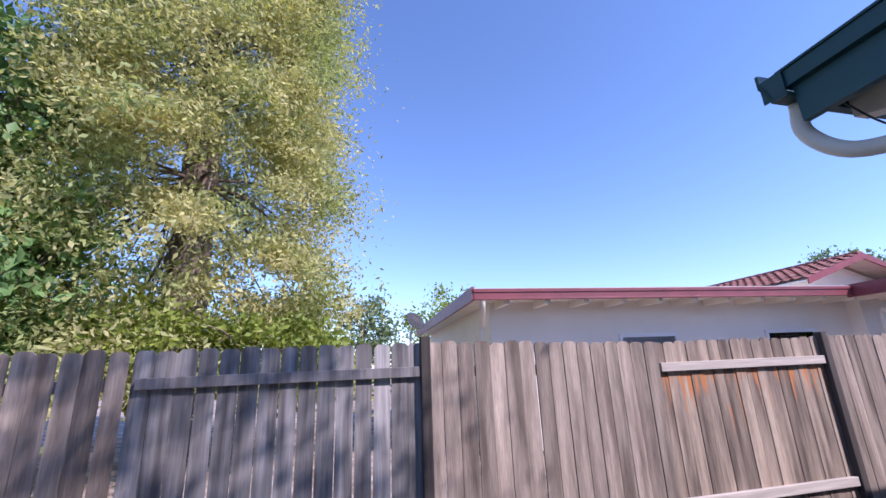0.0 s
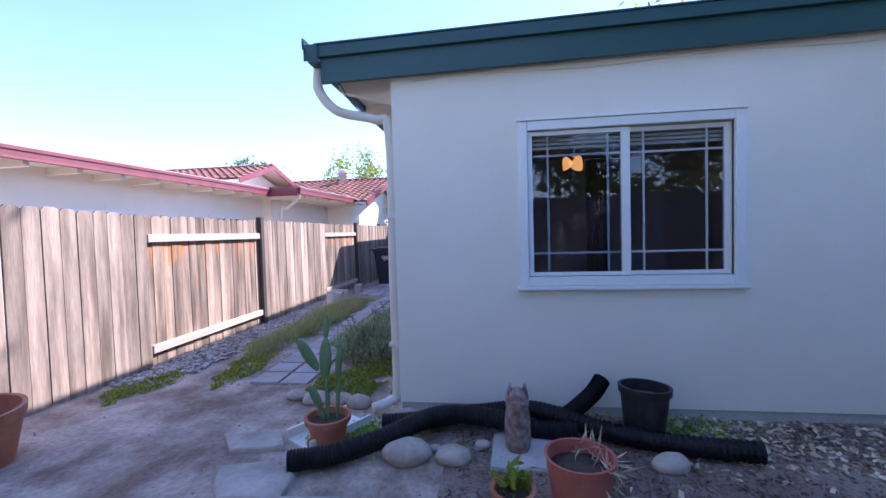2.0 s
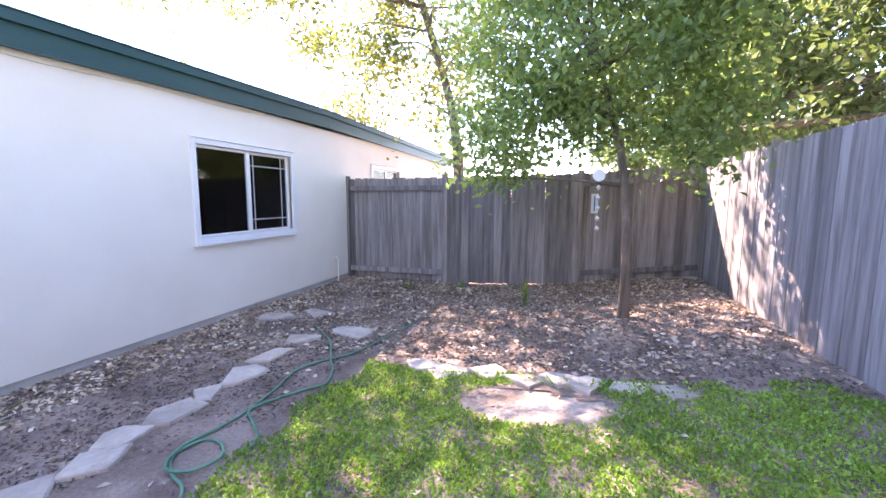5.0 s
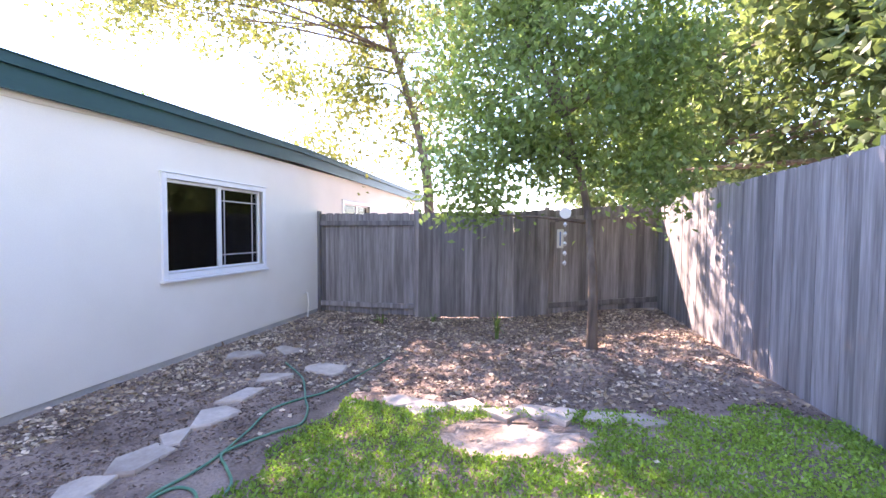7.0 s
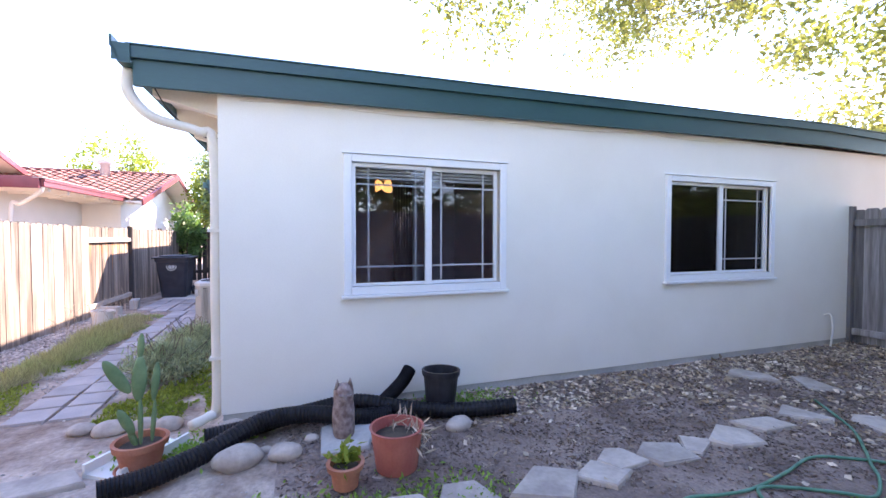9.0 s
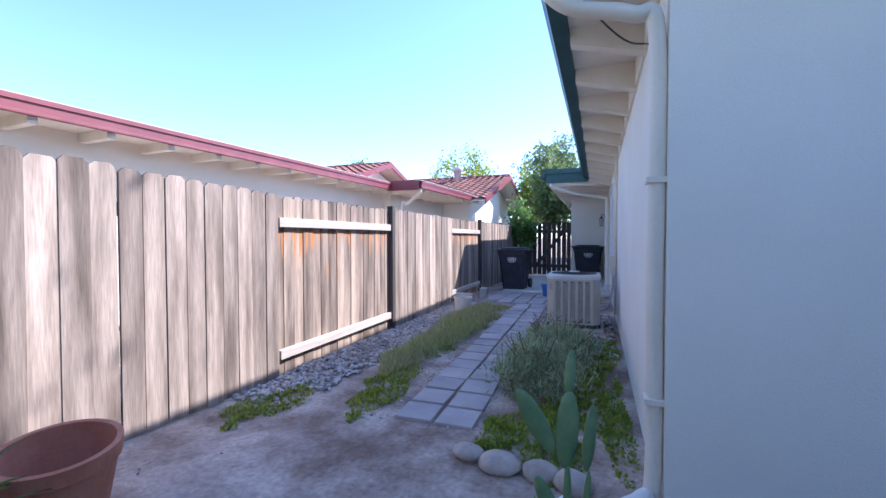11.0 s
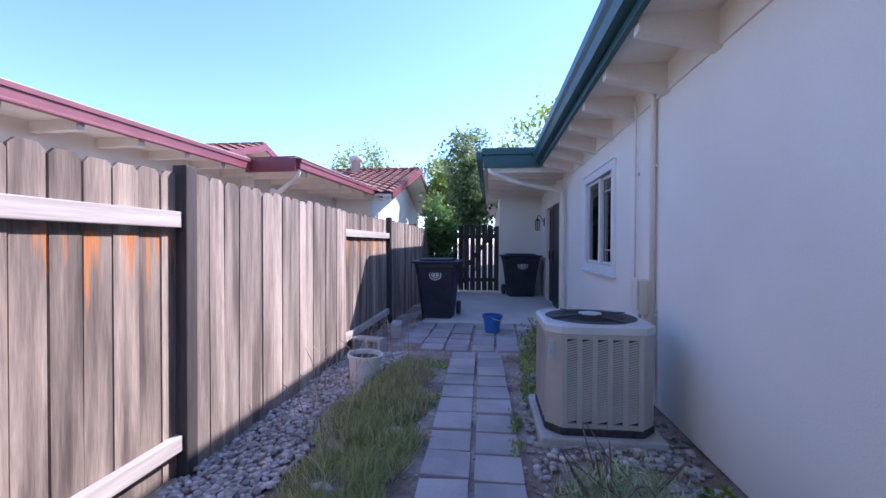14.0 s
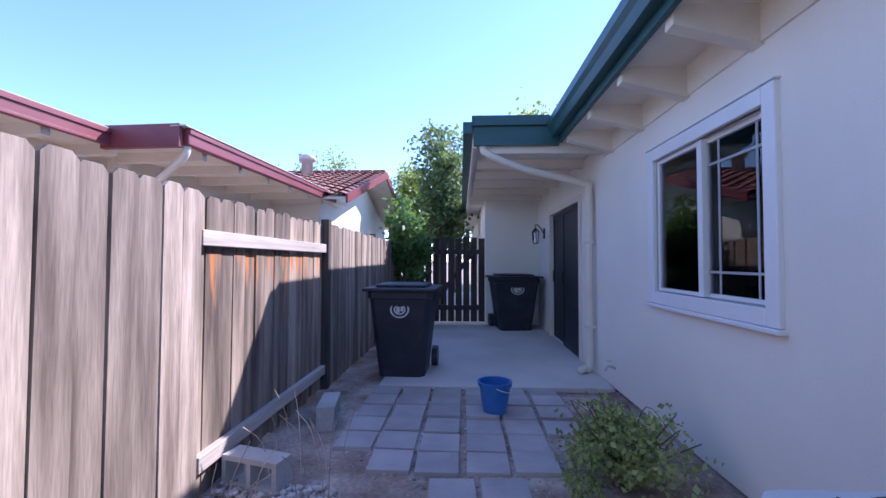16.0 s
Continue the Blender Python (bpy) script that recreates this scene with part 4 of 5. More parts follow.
# ---- side yard things ----
def ac_unit():
    ac = thing("air_conditioner", "taupe outdoor air conditioner with louvred sides on a pad", "air conditioner", pose(6.42, 1.40, -0.06, 0, 0, 1) @ Matrix.Diagonal((0.94, 0.94, 1, 1)))
    part("pad", box(-0.43, -0.43, -0.03, 0.43, 0.43, 0.07, bevel=0.015), FOOTING, ac, "pale concrete pad")
    h0, h1, s, c = 0.12, 0.74, 0.375, 0.10

    def octo(k):
        q = s + k
        return [(-q + c, -q), (q - c, -q), (q, -q + c), (q, q - c), (q - c, q), (-q + c, q), (-q, q - c), (-q, -q + c)]

    def ring(levels):
        b = bmesh.new()
        rs = [[b.verts.new((x, y, z)) for x, y in octo(k)] for k, z in levels]
        for p, q in zip(rs, rs[1:]):
            for i in range(8):
                b.faces.new((p[i], p[(i + 1) % 8], q[(i + 1) % 8], q[i]))
        b.faces.new(rs[0][::-1])
        b.faces.new(rs[-1])
        return b
    part("base_pan", ring([(0.0, 0.07), (0.01, 0.08), (0.01, h0)]), ACDARK, ac, "black base pan")
    part("coil", ring([(-0.02, h0), (-0.02, h1)]), ACDARK, ac)
    for sx in (-1, 1):
        for sy in (-1, 1):
            b = bmesh.new()
            pts = [(s - c - 0.015, s), (s - c, s), (s, s - c), (s, s - c - 0.015), (s - 0.015, s - c - 0.015), (s - 0.015, s - c - 0.006), (s - c - 0.006, s - 0.015), (s - c - 0.015, s - 0.015)]
            lo = [b.verts.new((x * sx, y * sy, h0)) for x, y in pts]
            hi = [b.verts.new((x * sx, y * sy, h1)) for x, y in pts]
            for i in range(8):
                b.faces.new((lo[i], lo[(i + 1) % 8], hi[(i + 1) % 8], hi[i]))
            b.faces.new(lo)
            b.faces.new(hi[::-1])
            bmesh.ops.recalc_face_normals(b, faces=b.faces)
            part("corner_panel", b, ACPAINT, ac)
    w = (s - c - 0.015) * 2
    for k in range(4):
        b = bmesh.new()
        cols = 5
        for i in range(cols + 1):
            u = -w / 2 + i * w / cols
            bx(b, u - 0.017, -s - 0.004, h0, u + 0.017, -s + 0.012, h1)
        bx(b, -w / 2, -s, h0, w / 2, -s + 0.012, h0 + 0.03)
        bx(b, -w / 2, -s, h1 - 0.03, w / 2, -s + 0.012, h1)
        n = 32
        for i in range(cols):
            u0, u1 = -w / 2 + i * w / cols + 0.016, -w / 2 + (i + 1) * w / cols - 0.016
            for j in range(n):
                z = h0 + 0.035 + j * (h1 - h0 - 0.08) / n
                v = [b.verts.new(p) for p in ((u0, -s - 0.002, z), (u1, -s - 0.002, z + 0.02), (u1, -s + 0.008, z + 0.031), (u0, -s + 0.008, z + 0.011))]
                b.faces.new(v)
        part("louvre_panel", b, ACPAINT, ac, at=pose(0, 0, 0, 0, 0, 90 * k))
    b = ring([(0.0, h1), (0.012, h1 + 0.005), (0.012, h1 + 0.05), (-0.01, h1 + 0.065)])
    part("top_cover", b, ACRIM, ac, "pale grey top cover")
    # near-black disc on the closed cover, painting the shade of the fan hollow
    b = bmesh.new()
    lathe(b, [(0.345, h1 + 0.066), (0.335, h1 + 0.069)], 40)
    part("fan_opening", b, ACDARK, ac)
    g = bmesh.new()
    for r in np.arange(0.09, 0.35, 0.02):
        pts = [(r * math.cos(a), r * math.sin(a), h1 + 0.085 - 0.03 * (r / 0.35) ** 2) for a in np.linspace(0, 2 * math.pi, 33)]
        sweep(g, pts, 0.0028, 4, False)
    for a in range(4):
        t = math.pi * a / 2 + 0.5
        sweep(g, [(0.08 * math.cos(t), 0.08 * math.sin(t), h1 + 0.086), (0.36 * math.cos(t), 0.36 * math.sin(t), h1 + 0.072)], 0.005, 5)
    part("fan_guard", g, IRON, ac, "black wire fan guard")
    b = bmesh.new()
    lathe(b, [(0.085, h1 + 0.08), (0.085, h1 + 0.092), (0.05, h1 + 0.098)], 18)
    part("hub", b, ACRIM, ac)
    part("rating_label", box(-0.048, -0.0025, 0, 0.048, 0, 0.11), MARK, ac, "white rating label with unreadable print", at=pose(-0.335, 0.336, 0.58, 0, 0, 135 + 180))


ac_unit()


def bin_():
    t = thing("wheelie_bin", "dark navy wheeled rubbish bin with a pale round emblem", "bin", pose(10.68, 3.10, -0.02, 0, 0, -92) @ Matrix.Diagonal((1.16, 1.12, 1.02, 1)), group="rubbish bins")
    b = bmesh.new()
    lo, hi = (0.22, 0.24), (0.31, 0.35)
    rings = []
    for f, z in ((0, 0.02), (0.03, 0.0), (0.9, 0.86), (1.06, 0.87), (1.06, 0.94)):
        a, c = lo[0] + (hi[0] - lo[0]) * f, lo[1] + (hi[1] - lo[1]) * f
        e = 0.05
        rings.append([b.verts.new((x, y, z)) for x, y in ((-a + e, -c), (a - e, -c), (a, -c + e), (a, c - e), (a - e, c), (-a + e, c), (-a, c - e), (-a, -c + e))])
    for p, q in zip(rings, rings[1:]):
        for k in range(8):
            b.faces.new((p[k], p[(k + 1) % 8], q[(k + 1) % 8], q[k]))
    b.faces.new(rings[0][::-1])
    b.faces.new(rings[-1])
    part("body", b, BIN, t)
    lid = bmesh.new()
    bx(lid, -0.355, -0.40, 0.945, 0.355, 0.37, 0.985, bevel=0.012)
    bx(lid, -0.25, -0.30, 0.986, 0.25, 0.27, 1.02, bevel=0.02)
    part("lid", lid, BIN, t)
    b = bmesh.new()
    sweep(b, [(-0.3, 0.42, 0.93), (0.3, 0.42, 0.93)], 0.016, 8)
    part("handle", b, BIN, t)
    for sx in (-1, 1):
        b = bmesh.new()
        sweep(b, [(sx * 0.25, 0.27, 0.12), (sx * 0.31, 0.27, 0.12)], 0.12, 18)
        part("wheel", b, BLACKP, t)
    b = bmesh.new()
    for a0 in (0.085, 0.05):
        pts = [(a0 * math.cos(a), 0, a0 * math.sin(a)) for a in np.linspace(0, 2 * math.pi, 25)]
        sweep(b, pts, 0.009, 5, False)
    bx(b, -0.03, -0.006, -0.035, 0.0, 0.004, 0.03)
    bx(b, 0.01, -0.006, -0.02, 0.035, 0.004, 0.04)
    part("emblem", b, MARK, t, "pale round emblem", at=pose(0, -0.328, 0.75, -6.5))
    copy_thing(t, pose(13.95, 1.46, -0.02, 0, 0, -84) @ Matrix.Diagonal((1.16, 1.12, 1.02, 1)))


bin_()


def pail(name, label, cat, m, r0, r1, h, material, soil=None, handle=False, ribs=True):
    t = thing(name, label, cat, m)
    b = bmesh.new()
    lathe(b, [(r0, 0), (r0 + (r1 - r0) * 0.85, h * 0.86), (r1 + 0.008, h * 0.87), (r1 + 0.012, h), (r1 - 0.006, h), (r1 - 0.012, h * 0.75), (r0 - 0.01, 0.02)] if ribs else
          [(r0, 0), (r1, h * 0.97), (r1 + 0.008, h), (r1 - 0.008, h), (r0 - 0.01, 0.02)], 28)
    part("body", b, material, t, smooth=False)
    if soil:
        b = bmesh.new()
        rr = r0 + (r1 - r0) * 0.8 - 0.008
        lathe(b, [(rr - 0.01, h * soil - 0.02), (rr, h * soil), (rr * 0.5, h * soil + 0.012), (0.01, h * soil + 0.016)], 20)
        part("soil", b, SOIL, t, smooth=True)
    if handle:
        b = bmesh.new()
        pts = [((r1 + 0.01) * math.cos(a), -(r1 + 0.01) * math.sin(a) * 0.95, h * 0.9 - 0.06 * math.sin(a)) for a in np.linspace(0, math.pi, 16)]
        sweep(b, pts, 0.004, 6)
        part("handle", b, FIXTURE, t, "thin wire handle")
    return t


pail("bucket", "blue plastic bucket on the pavers", "bucket", pose(9.42, 2.13, -0.045), 0.10, 0.14, 0.28, BLUE, None, True)
pail("plant_pot", "white weathered plastic pot among dry weeds", "pot", pose(7.15, 3.36, -0.06, 3), 0.13, 0.16, 0.27, FIXTURE, 0.85)


def block(x, y, rz, label):
    t = thing("concrete_block", label, "block", pose(x, y, gz(x, y), 0, 0, rz), group="loose concrete blocks")
    b = bmesh.new()
    L, W, H, e = 0.39, 0.19, 0.14, 0.03
    for a in ((0, 0, 0, L, e, H), (0, W - e, 0, L, W, H), (0, e, 0, e, W - e, H), (L - e, e, 0, L, W - e, H), (L / 2 - e / 2, e, 0, L / 2 + e / 2, W - e, H)):
        bx(b, *a)
    for v in b.verts:
        v.co = Vector((v.co.x, v.co.z, v.co.y))
    bmesh.ops.recalc_face_normals(b, faces=b.faces)
    part("shell", b, FOOTING, t)


block(9.0, 3.42, 10, "grey hollow concrete block by the fence")
block(8.2, 3.42, 75, "grey hollow concrete block at the paving edge")

# electrical box, conduits
eb = thing("electrical_box", "cream disconnect box with conduit on the wall", "electrical box", pose(7.01, WY, 0.62))
part("body", box(-0.075, 0.0, 0.06, 0.075, 0.085, 0.36, bevel=0.01), CREAM, eb)
part("cover", box(-0.08, 0.087, 0.10, 0.08, 0.1, 0.37, bevel=0.006), CREAM, eb)
b = bmesh.new()
sweep(b, curve_pts([(0.0, 0.05, 0.06), (0.0, 0.06, -0.15), (-0.1, 0.12, -0.4), (-0.2, 0.25, -0.48)], 6), 0.016, 8)
part("flex_conduit", b, FOOTING, eb, "grey flexible conduit", True)
for x, z0, r in ((6.79, 0.1, 0.022), (7.19, 0.95, 0.008)):
    cd = thing("conduit", "cream painted conduit running up the wall", "conduit", pose(x, WY + 0.03, 0))
    b = bmesh.new()
    sweep(b, [(0, 0, z0), (0, 0, 2.45), (0, 0.02, 2.56)], r, 8)
    part("tube", b, CREAM, cd, smooth=True)
    for z in (0.7, 1.9):
        b = bmesh.new()
        bx(b, -r - 0.012, -0.03, z, r + 0.012, -0.012, z + 0.025)
        part("strap", b, CREAM, cd)

# porch wall lantern
wl = thing("wall_lantern", "black iron wall lantern with clear glass", "lantern", pose(13.75, WY, 1.62))
b = bmesh.new()
bx(b, -0.05, 0, 0.1, 0.05, 0.02, 0.3, bevel=0.006)
sweep(b, curve_pts([(0, 0.02, 0.2), (0, 0.1, 0.34), (0, 0.17, 0.36), (0, 0.17, 0.3)], 5), 0.009, 6)
part("bracket", b, IRON, wl)
b = bmesh.new()
lathe(b, [(0.075, 0.24), (0.02, 0.30)], 6, (0, 0.17, 0))
lathe(b, [(0.05, 0.0), (0.06, 0.02)], 6, (0, 0.17, 0))
for k in range(6):
    a = k * math.pi / 3
    sweep(b, [(0.055 * math.cos(a), 0.17 + 0.055 * math.sin(a), 0.02), (0.07 * math.cos(a), 0.17 + 0.07 * math.sin(a), 0.24)], 0.006, 4)
part("cage", b, IRON, wl)
b = bmesh.new()
lathe(b, [(0.05, 0.021), (0.062, 0.238)], 6, (0, 0.17, 0))
part("glass", b, GLASS, wl)


def downspout(label, pts, r=0.042):
    d = thing("downspout", label, "downspout", pose(0, 0, 0))
    b = bmesh.new()
    sweep(b, curve_pts(pts, 6), r, 12)
    part("pipe", b, CREAM, d, smooth=True)
    for z in (0.5, 1.5):
        b = bmesh.new()
        bx(b, pts[5][0] - r - 0.008, pts[5][1] - 0.06, z, pts[5][0] + r + 0.008, pts[5][1] + r + 0.006, z + 0.025)
        part("strap", b, CREAM, d)


downspout("white curved downspout at the house corner", [(2.12, 1.32, 2.66), (2.12, 1.32, 2.50), (2.14, 1.18, 2.34), (2.18, 0.90, 2.27), (2.19, 0.795, 2.15), (2.19, 0.795, 1.0), (2.19, 0.795, 0.16), (2.15, 0.84, 0.07), (2.05, 0.95, 0.05)], 0.037)
downspout("cream downspout at the porch", [(10.44, 2.1, 2.60), (10.44, 2.05, 2.50), (10.55, 1.6, 2.34), (10.74, 0.92, 2.22), (10.76, 0.83, 2.1), (10.76, 0.83, 1.0), (10.76, 0.83, 0.10), (10.72, 0.90, 0.03), (10.64, 0.98, 0.02)])
sb = thing("splash_block", "white plastic splash block under the downspout", "splash block", pose(1.98, 1.05, gz(1.9, 1.05), 0, 0, 148))
b = bmesh.new()
bx(b, 0, -0.13, 0.005, 0.5, 0.13, 0.03)
bx(b, 0, -0.15, 0.005, 0.5, -0.13, 0.09)
bx(b, 0, 0.13, 0.005, 0.5, 0.15, 0.09)
part("tray", b, FIXTURE, sb)
hb = thing("hose_bib", "small metal tap on the wall", "tap", pose(10.15, WY, 0.18))
b = bmesh.new()
sweep(b, curve_pts([(0, 0, 0), (0, 0.07, 0.02), (0, 0.11, -0.03)], 5), 0.014, 8)
lathe(b, [(0.03, 0.07), (0.03, 0.08)], 10, (0, 0.06, 0))
part("spout", b, ACRIM, hb)
hb2 = thing("hose_bib", "small white tap low on the gable wall", "tap", pose(WX, -6.55, 0.42, 0, 0, 90))
b = bmesh.new()
sweep(b, curve_pts([(0, 0, 0), (0, 0.08, 0.01), (0, 0.10, -0.2), (0, 0.08, -0.42)], 5), 0.012, 8)
part("spout", b, FIXTURE, hb2)
dish = thing("satellite_dish", "grey satellite dish on a pole behind the fence", "satellite dish", pose(1.2, 8.0, 0.12))
b = bmesh.new()
sweep(b, [(0, 0, 0), (0, 0, 2.0), (0.05, -0.08, 2.2)], 0.025, 8)
part("pole", b, ACRIM, dish)
b = bmesh.new()
lathe(b, [(0.02, 0.0), (0.12, 0.02), (0.2, 0.06), (0.19, 0.065), (0.1, 0.03)], 20)
part("reflector", b, ACDARK, dish, "dark grey reflector", True, pose(0.05, -0.1, 2.22, 55, 0, 30))


# loose cables on the house
cb = thing("cable", "thin loose cable under the fascia", "cable", pose(0, 0, 0))
b = bmesh.new()
sweep(b, [(2.122, 0.6 - 0.25 * i, 2.518 + 0.105 * (i / 27) + 0.012 * math.sin(i * 0.9)) for i in range(27)], 0.005, 5)
part("wire", b, CREAM, cb)
cb = thing("cable", "thin dark cable hanging at the eave corner", "cable", pose(0, 0, 0))
b = bmesh.new()
sweep(b, curve_pts([(2.2, 1.22, 2.64), (2.3, 1.1, 2.42), (2.5, 0.92, 2.30), (2.75, 0.77, 2.36)], 6), 0.005, 5)
part("wire", b, IRON, cb)


# ---- back yard things ----
def plant_strap(name, parent, n, r, h, seed, material=L_IRIS, width=0.022):
    """Long arching leaves from one base, in the parent's space."""
    rg = random.Random(seed)
    b = bmesh.new()
    for _ in range(n):
        a = rg.uniform(0, 2 * math.pi)
        rr, hh = r * rg.uniform(0.3, 1), h * rg.uniform(0.6, 1.1)
        w = width * rg.uniform(0.7, 1.2)
        prev = None
        for k in range(7):
            t = k / 6
            p = Vector((math.cos(a) * rr * t * t + 0.02 * math.cos(a), math.sin(a) * rr * t * t + 0.02 * math.sin(a), hh * (1.25 * t - 0.35 * t ** 3) if rr < r * 0.7 else hh * (1.5 * t - 1.15 * t * t)))
            s = Vector((-math.sin(a), math.cos(a), 0)) * w * (1 - t) ** 0.6 * 0.5
            q = (b.verts.new(p - s), b.verts.new(p + Vector((0, 0, -w * 0.2))), b.verts.new(p + s))
            if prev:
                b.faces.new((prev[0], prev[1], q[1], q[0]))
                b.faces.new((prev[1], prev[2], q[2], q[1]))
            prev = q
    return part(name, b, material, parent, smooth=True)


def pot_prof(t, r0, r1, h, material, saucer=False):
    b = bmesh.new()
    lathe(b, [(r0, 0.01), (r1 - 0.012, h * 0.8), (r1 + 0.004, h * 0.8), (r1 + 0.01, h), (r1 - 0.012, h), (r1 - 0.022, h * 0.7)], 30)
    part("pot", b, material, t)
    b = bmesh.new()
    lathe(b, [(r1 - 0.024, h * 0.72), (r1 - 0.024, h * 0.80), (0.02, h * 0.83)], 20)
    part("soil", b, SOIL, t)
    if saucer:
        b = bmesh.new()
        lathe(b, [(r0 + 0.02, 0), (r0 + 0.045, 0.03), (r0 + 0.035, 0.032), (r0 + 0.015, 0.008)], 30)
        part("saucer", b, material, t)


cp = thing("potted_cactus", "prickly pear cactus in a terracotta pot with saucer", "cactus", pose(1.62, 1.13, gz(1.6, 1.1)))
pot_prof(cp, 0.10, 0.145, 0.20, TERRA, True)
for x, y, z, w, h, ry, rz, rx in ((0.0, 0.0, 0.15, 0.026, 0.34, 1, 20, 0), (0.03, -0.05, 0.15, 0.022, 0.30, 4, -60, 2), (0.0, 0.01, 0.44, 0.062, 0.30, 3, -75, 0), (-0.01, 0.05, 0.50, 0.058, 0.27, -30, -80, 0),
                                  (0.04, -0.06, 0.42, 0.035, 0.26, 6, -65, 0), (0.01, 0.0, 0.70, 0.03, 0.18, 4, -70, 0), (-0.02, 0.03, 0.24, 0.045, 0.20, -24, -80, 0), (0.0, 0.02, 0.15, 0.03, 0.14, -18, -75, 0)):
    b = bmesh.new()
    bmesh.ops.create_uvsphere(b, u_segments=14, v_segments=10, radius=1)
    for v in b.verts:
        v.co = Vector((v.co.x * w * 0.66, v.co.y * 0.015, (v.co.z * h / 2 + h / 2) * 0.95))
    part("pad", b, CACTUS, cp, smooth=True, at=pose(x, y, z, rx, ry, rz))

pp = thing("plant_pot", "large empty terracotta pot tilted against the fence", "pot", pose(1.16, 3.22, gz(1.2, 3.2), 5, -4, 0))
b = bmesh.new()
lathe(b, [(0.15, 0), (0.205, 0.30), (0.22, 0.31), (0.225, 0.38), (0.20, 0.38), (0.19, 0.3), (0.14, 0.03)], 30)
part("pot", b, TERRA, pp)
for x, y, rr, hh, lab, sd in ((0.74, 3.02, 0.19, 0.27, "grey pot with drooping strap-leaved plant", 1), (0.18, 3.05, 0.22, 0.27, "grey pot with a flowering bulb plant", 2)):
    t = thing("potted_plant", lab, "potted plant", pose(x, y, gz(x, y)))
    pot_prof(t, rr * 0.75, rr, hh, GREYPOT)
    pl = plant_strap("foliage", t, 26, 0.32, 0.30, sd)
    pl.matrix_basis = pose(0, 0, hh * 0.8)
    if sd == 2:
        b = bmesh.new()
        sweep(b, [(0, 0, 0.2), (0.01, 0.02, 0.55)], 0.005, 5)
        part("stem", b, L_IRIS, t)
        b = bmesh.new()
        lathe(b, [(0.01, 0.53), (0.035, 0.56), (0.022, 0.62)], 8, (0.01, 0.02, 0))
        part("flower", b, L_YEL, t, "yellow flower")
ng = pail("plant_pot", "black plastic nursery pot against the house wall", "pot", pose(1.78, -0.93, 0.02, 2, 3), 0.115, 0.15, 0.34, BLACKP, 0.8)
rp = pail("plant_pot", "faded red pot with dry stalks hanging out", "pot", pose(1.08, -0.40, 0.01), 0.13, 0.165, 0.26, REDPOT, 0.75, ribs=False)
sr = np.random.default_rng(77)
a = sr.uniform(-2.4, 0.2, 160)
leaves("dry_straw", np.stack([0.17 * np.cos(a) * sr.uniform(0.7, 1.1, 160), 0.17 * np.sin(a) * sr.uniform(0.7, 1.1, 160), sr.uniform(0.08, 0.26, 160)], 1), 0.012, LITTER, rp, long=9)
tp = thing("potted_plant", "small terracotta pot with a lime green seedling", "potted plant", pose(0.96, -0.07, 0.01))
pot_prof(tp, 0.07, 0.10, 0.15, TERRA)
leaves("foliage", np.random.default_rng(3).normal(size=(60, 3)) * (0.035, 0.035, 0.03) + (0.03, 0, 0.17), 0.04, L_YEL, tp)


def flat_stone(x, y, r, seed, thick=0.035, material=STONE, rz=0.0, asp=1.3, name="flagstone", label="irregular pale flagstone on the dirt", group="stepping stones", lift=0.012):
    rg = random.Random(seed)
    n = rg.randrange(4, 7)
    b = bmesh.new()
    pts = []
    for k in range(n):
        a = 2 * math.pi * (k + rg.uniform(-0.38, 0.38)) / n
        q = r * rg.uniform(0.72, 1.2)
        pts.append((q * asp * math.cos(a), q * math.sin(a)))
    lo = [b.verts.new((u * 1.03, v * 1.03, -0.03)) for u, v in pts]
    mi = [b.verts.new((u, v, thick * 0.7 + rg.uniform(-.004, .004))) for u, v in pts]
    hi = [b.verts.new((u * 0.94, v * 0.94, thick + rg.uniform(-.006, .006))) for u, v in pts]
    for p, q in ((lo, mi), (mi, hi)):
        for k in range(n):
            b.faces.new((p[k], p[(k + 1) % n], q[(k + 1) % n], q[k]))
    top = b.verts.new((0, 0, thick))
    for k in range(n):
        b.faces.new((hi[k], hi[(k + 1) % n], top))
    ob = part(name, b, material, at=pose(x, y, gz(x, y) + lift - 0.012, rg.uniform(-2, 2), rg.uniform(-2, 2), rz + rg.uniform(-15, 15)))
    return tagged(ob, label, "stone", group)


STEPS = [(1.56, 1.60, .19, 70), (1.12, 1.38, .20, 60), (0.88, 0.95, .20, 60), (0.76, 0.55, .19, 60), (0.62, 0.10, .15, 90), (0.60, -0.36, .18, 60), (0.57, -0.70, .19, 90), (0.57, -1.17, .19, 90), (0.61, -1.54, .16, 70),
         (0.67, -1.81, .16, 90), (0.65, -2.13, .17, 70), (0.64, -2.42, .14, 75), (0.66, -2.77, .18, 90), (0.73, -3.22, .18, 70), (0.73, -3.66, .18, 60), (1.55, -4.25, .18, 20), (0.32, -4.05, .20, 0), (1.2, -4.6, .2, 10),
         (-0.72, -3.40, .14, 0), (-0.97, -3.38, .17, 0), (-1.34, -3.42, .14, 0), (-1.66, -3.27, .15, 5), (-1.90, -3.34, .14, 5), (-2.14, -3.29, .15, 8), (-2.40, -3.25, .15, 8), (-2.70, -3.2, .13, 10)]
for i, (x, y, r, rz) in enumerate(STEPS):
    flat_stone(x, y, r, 100 + i, rz=rz)
flat_stone(1.56, -0.13, 0.22, 300, 0.04, FOOTING, label="square grey paver under the owl figure", group="")
flat_stone(1.5, -0.42, 0.16, 301, 0.03, FOOTING, label="broken grey paver by the wall", group="")


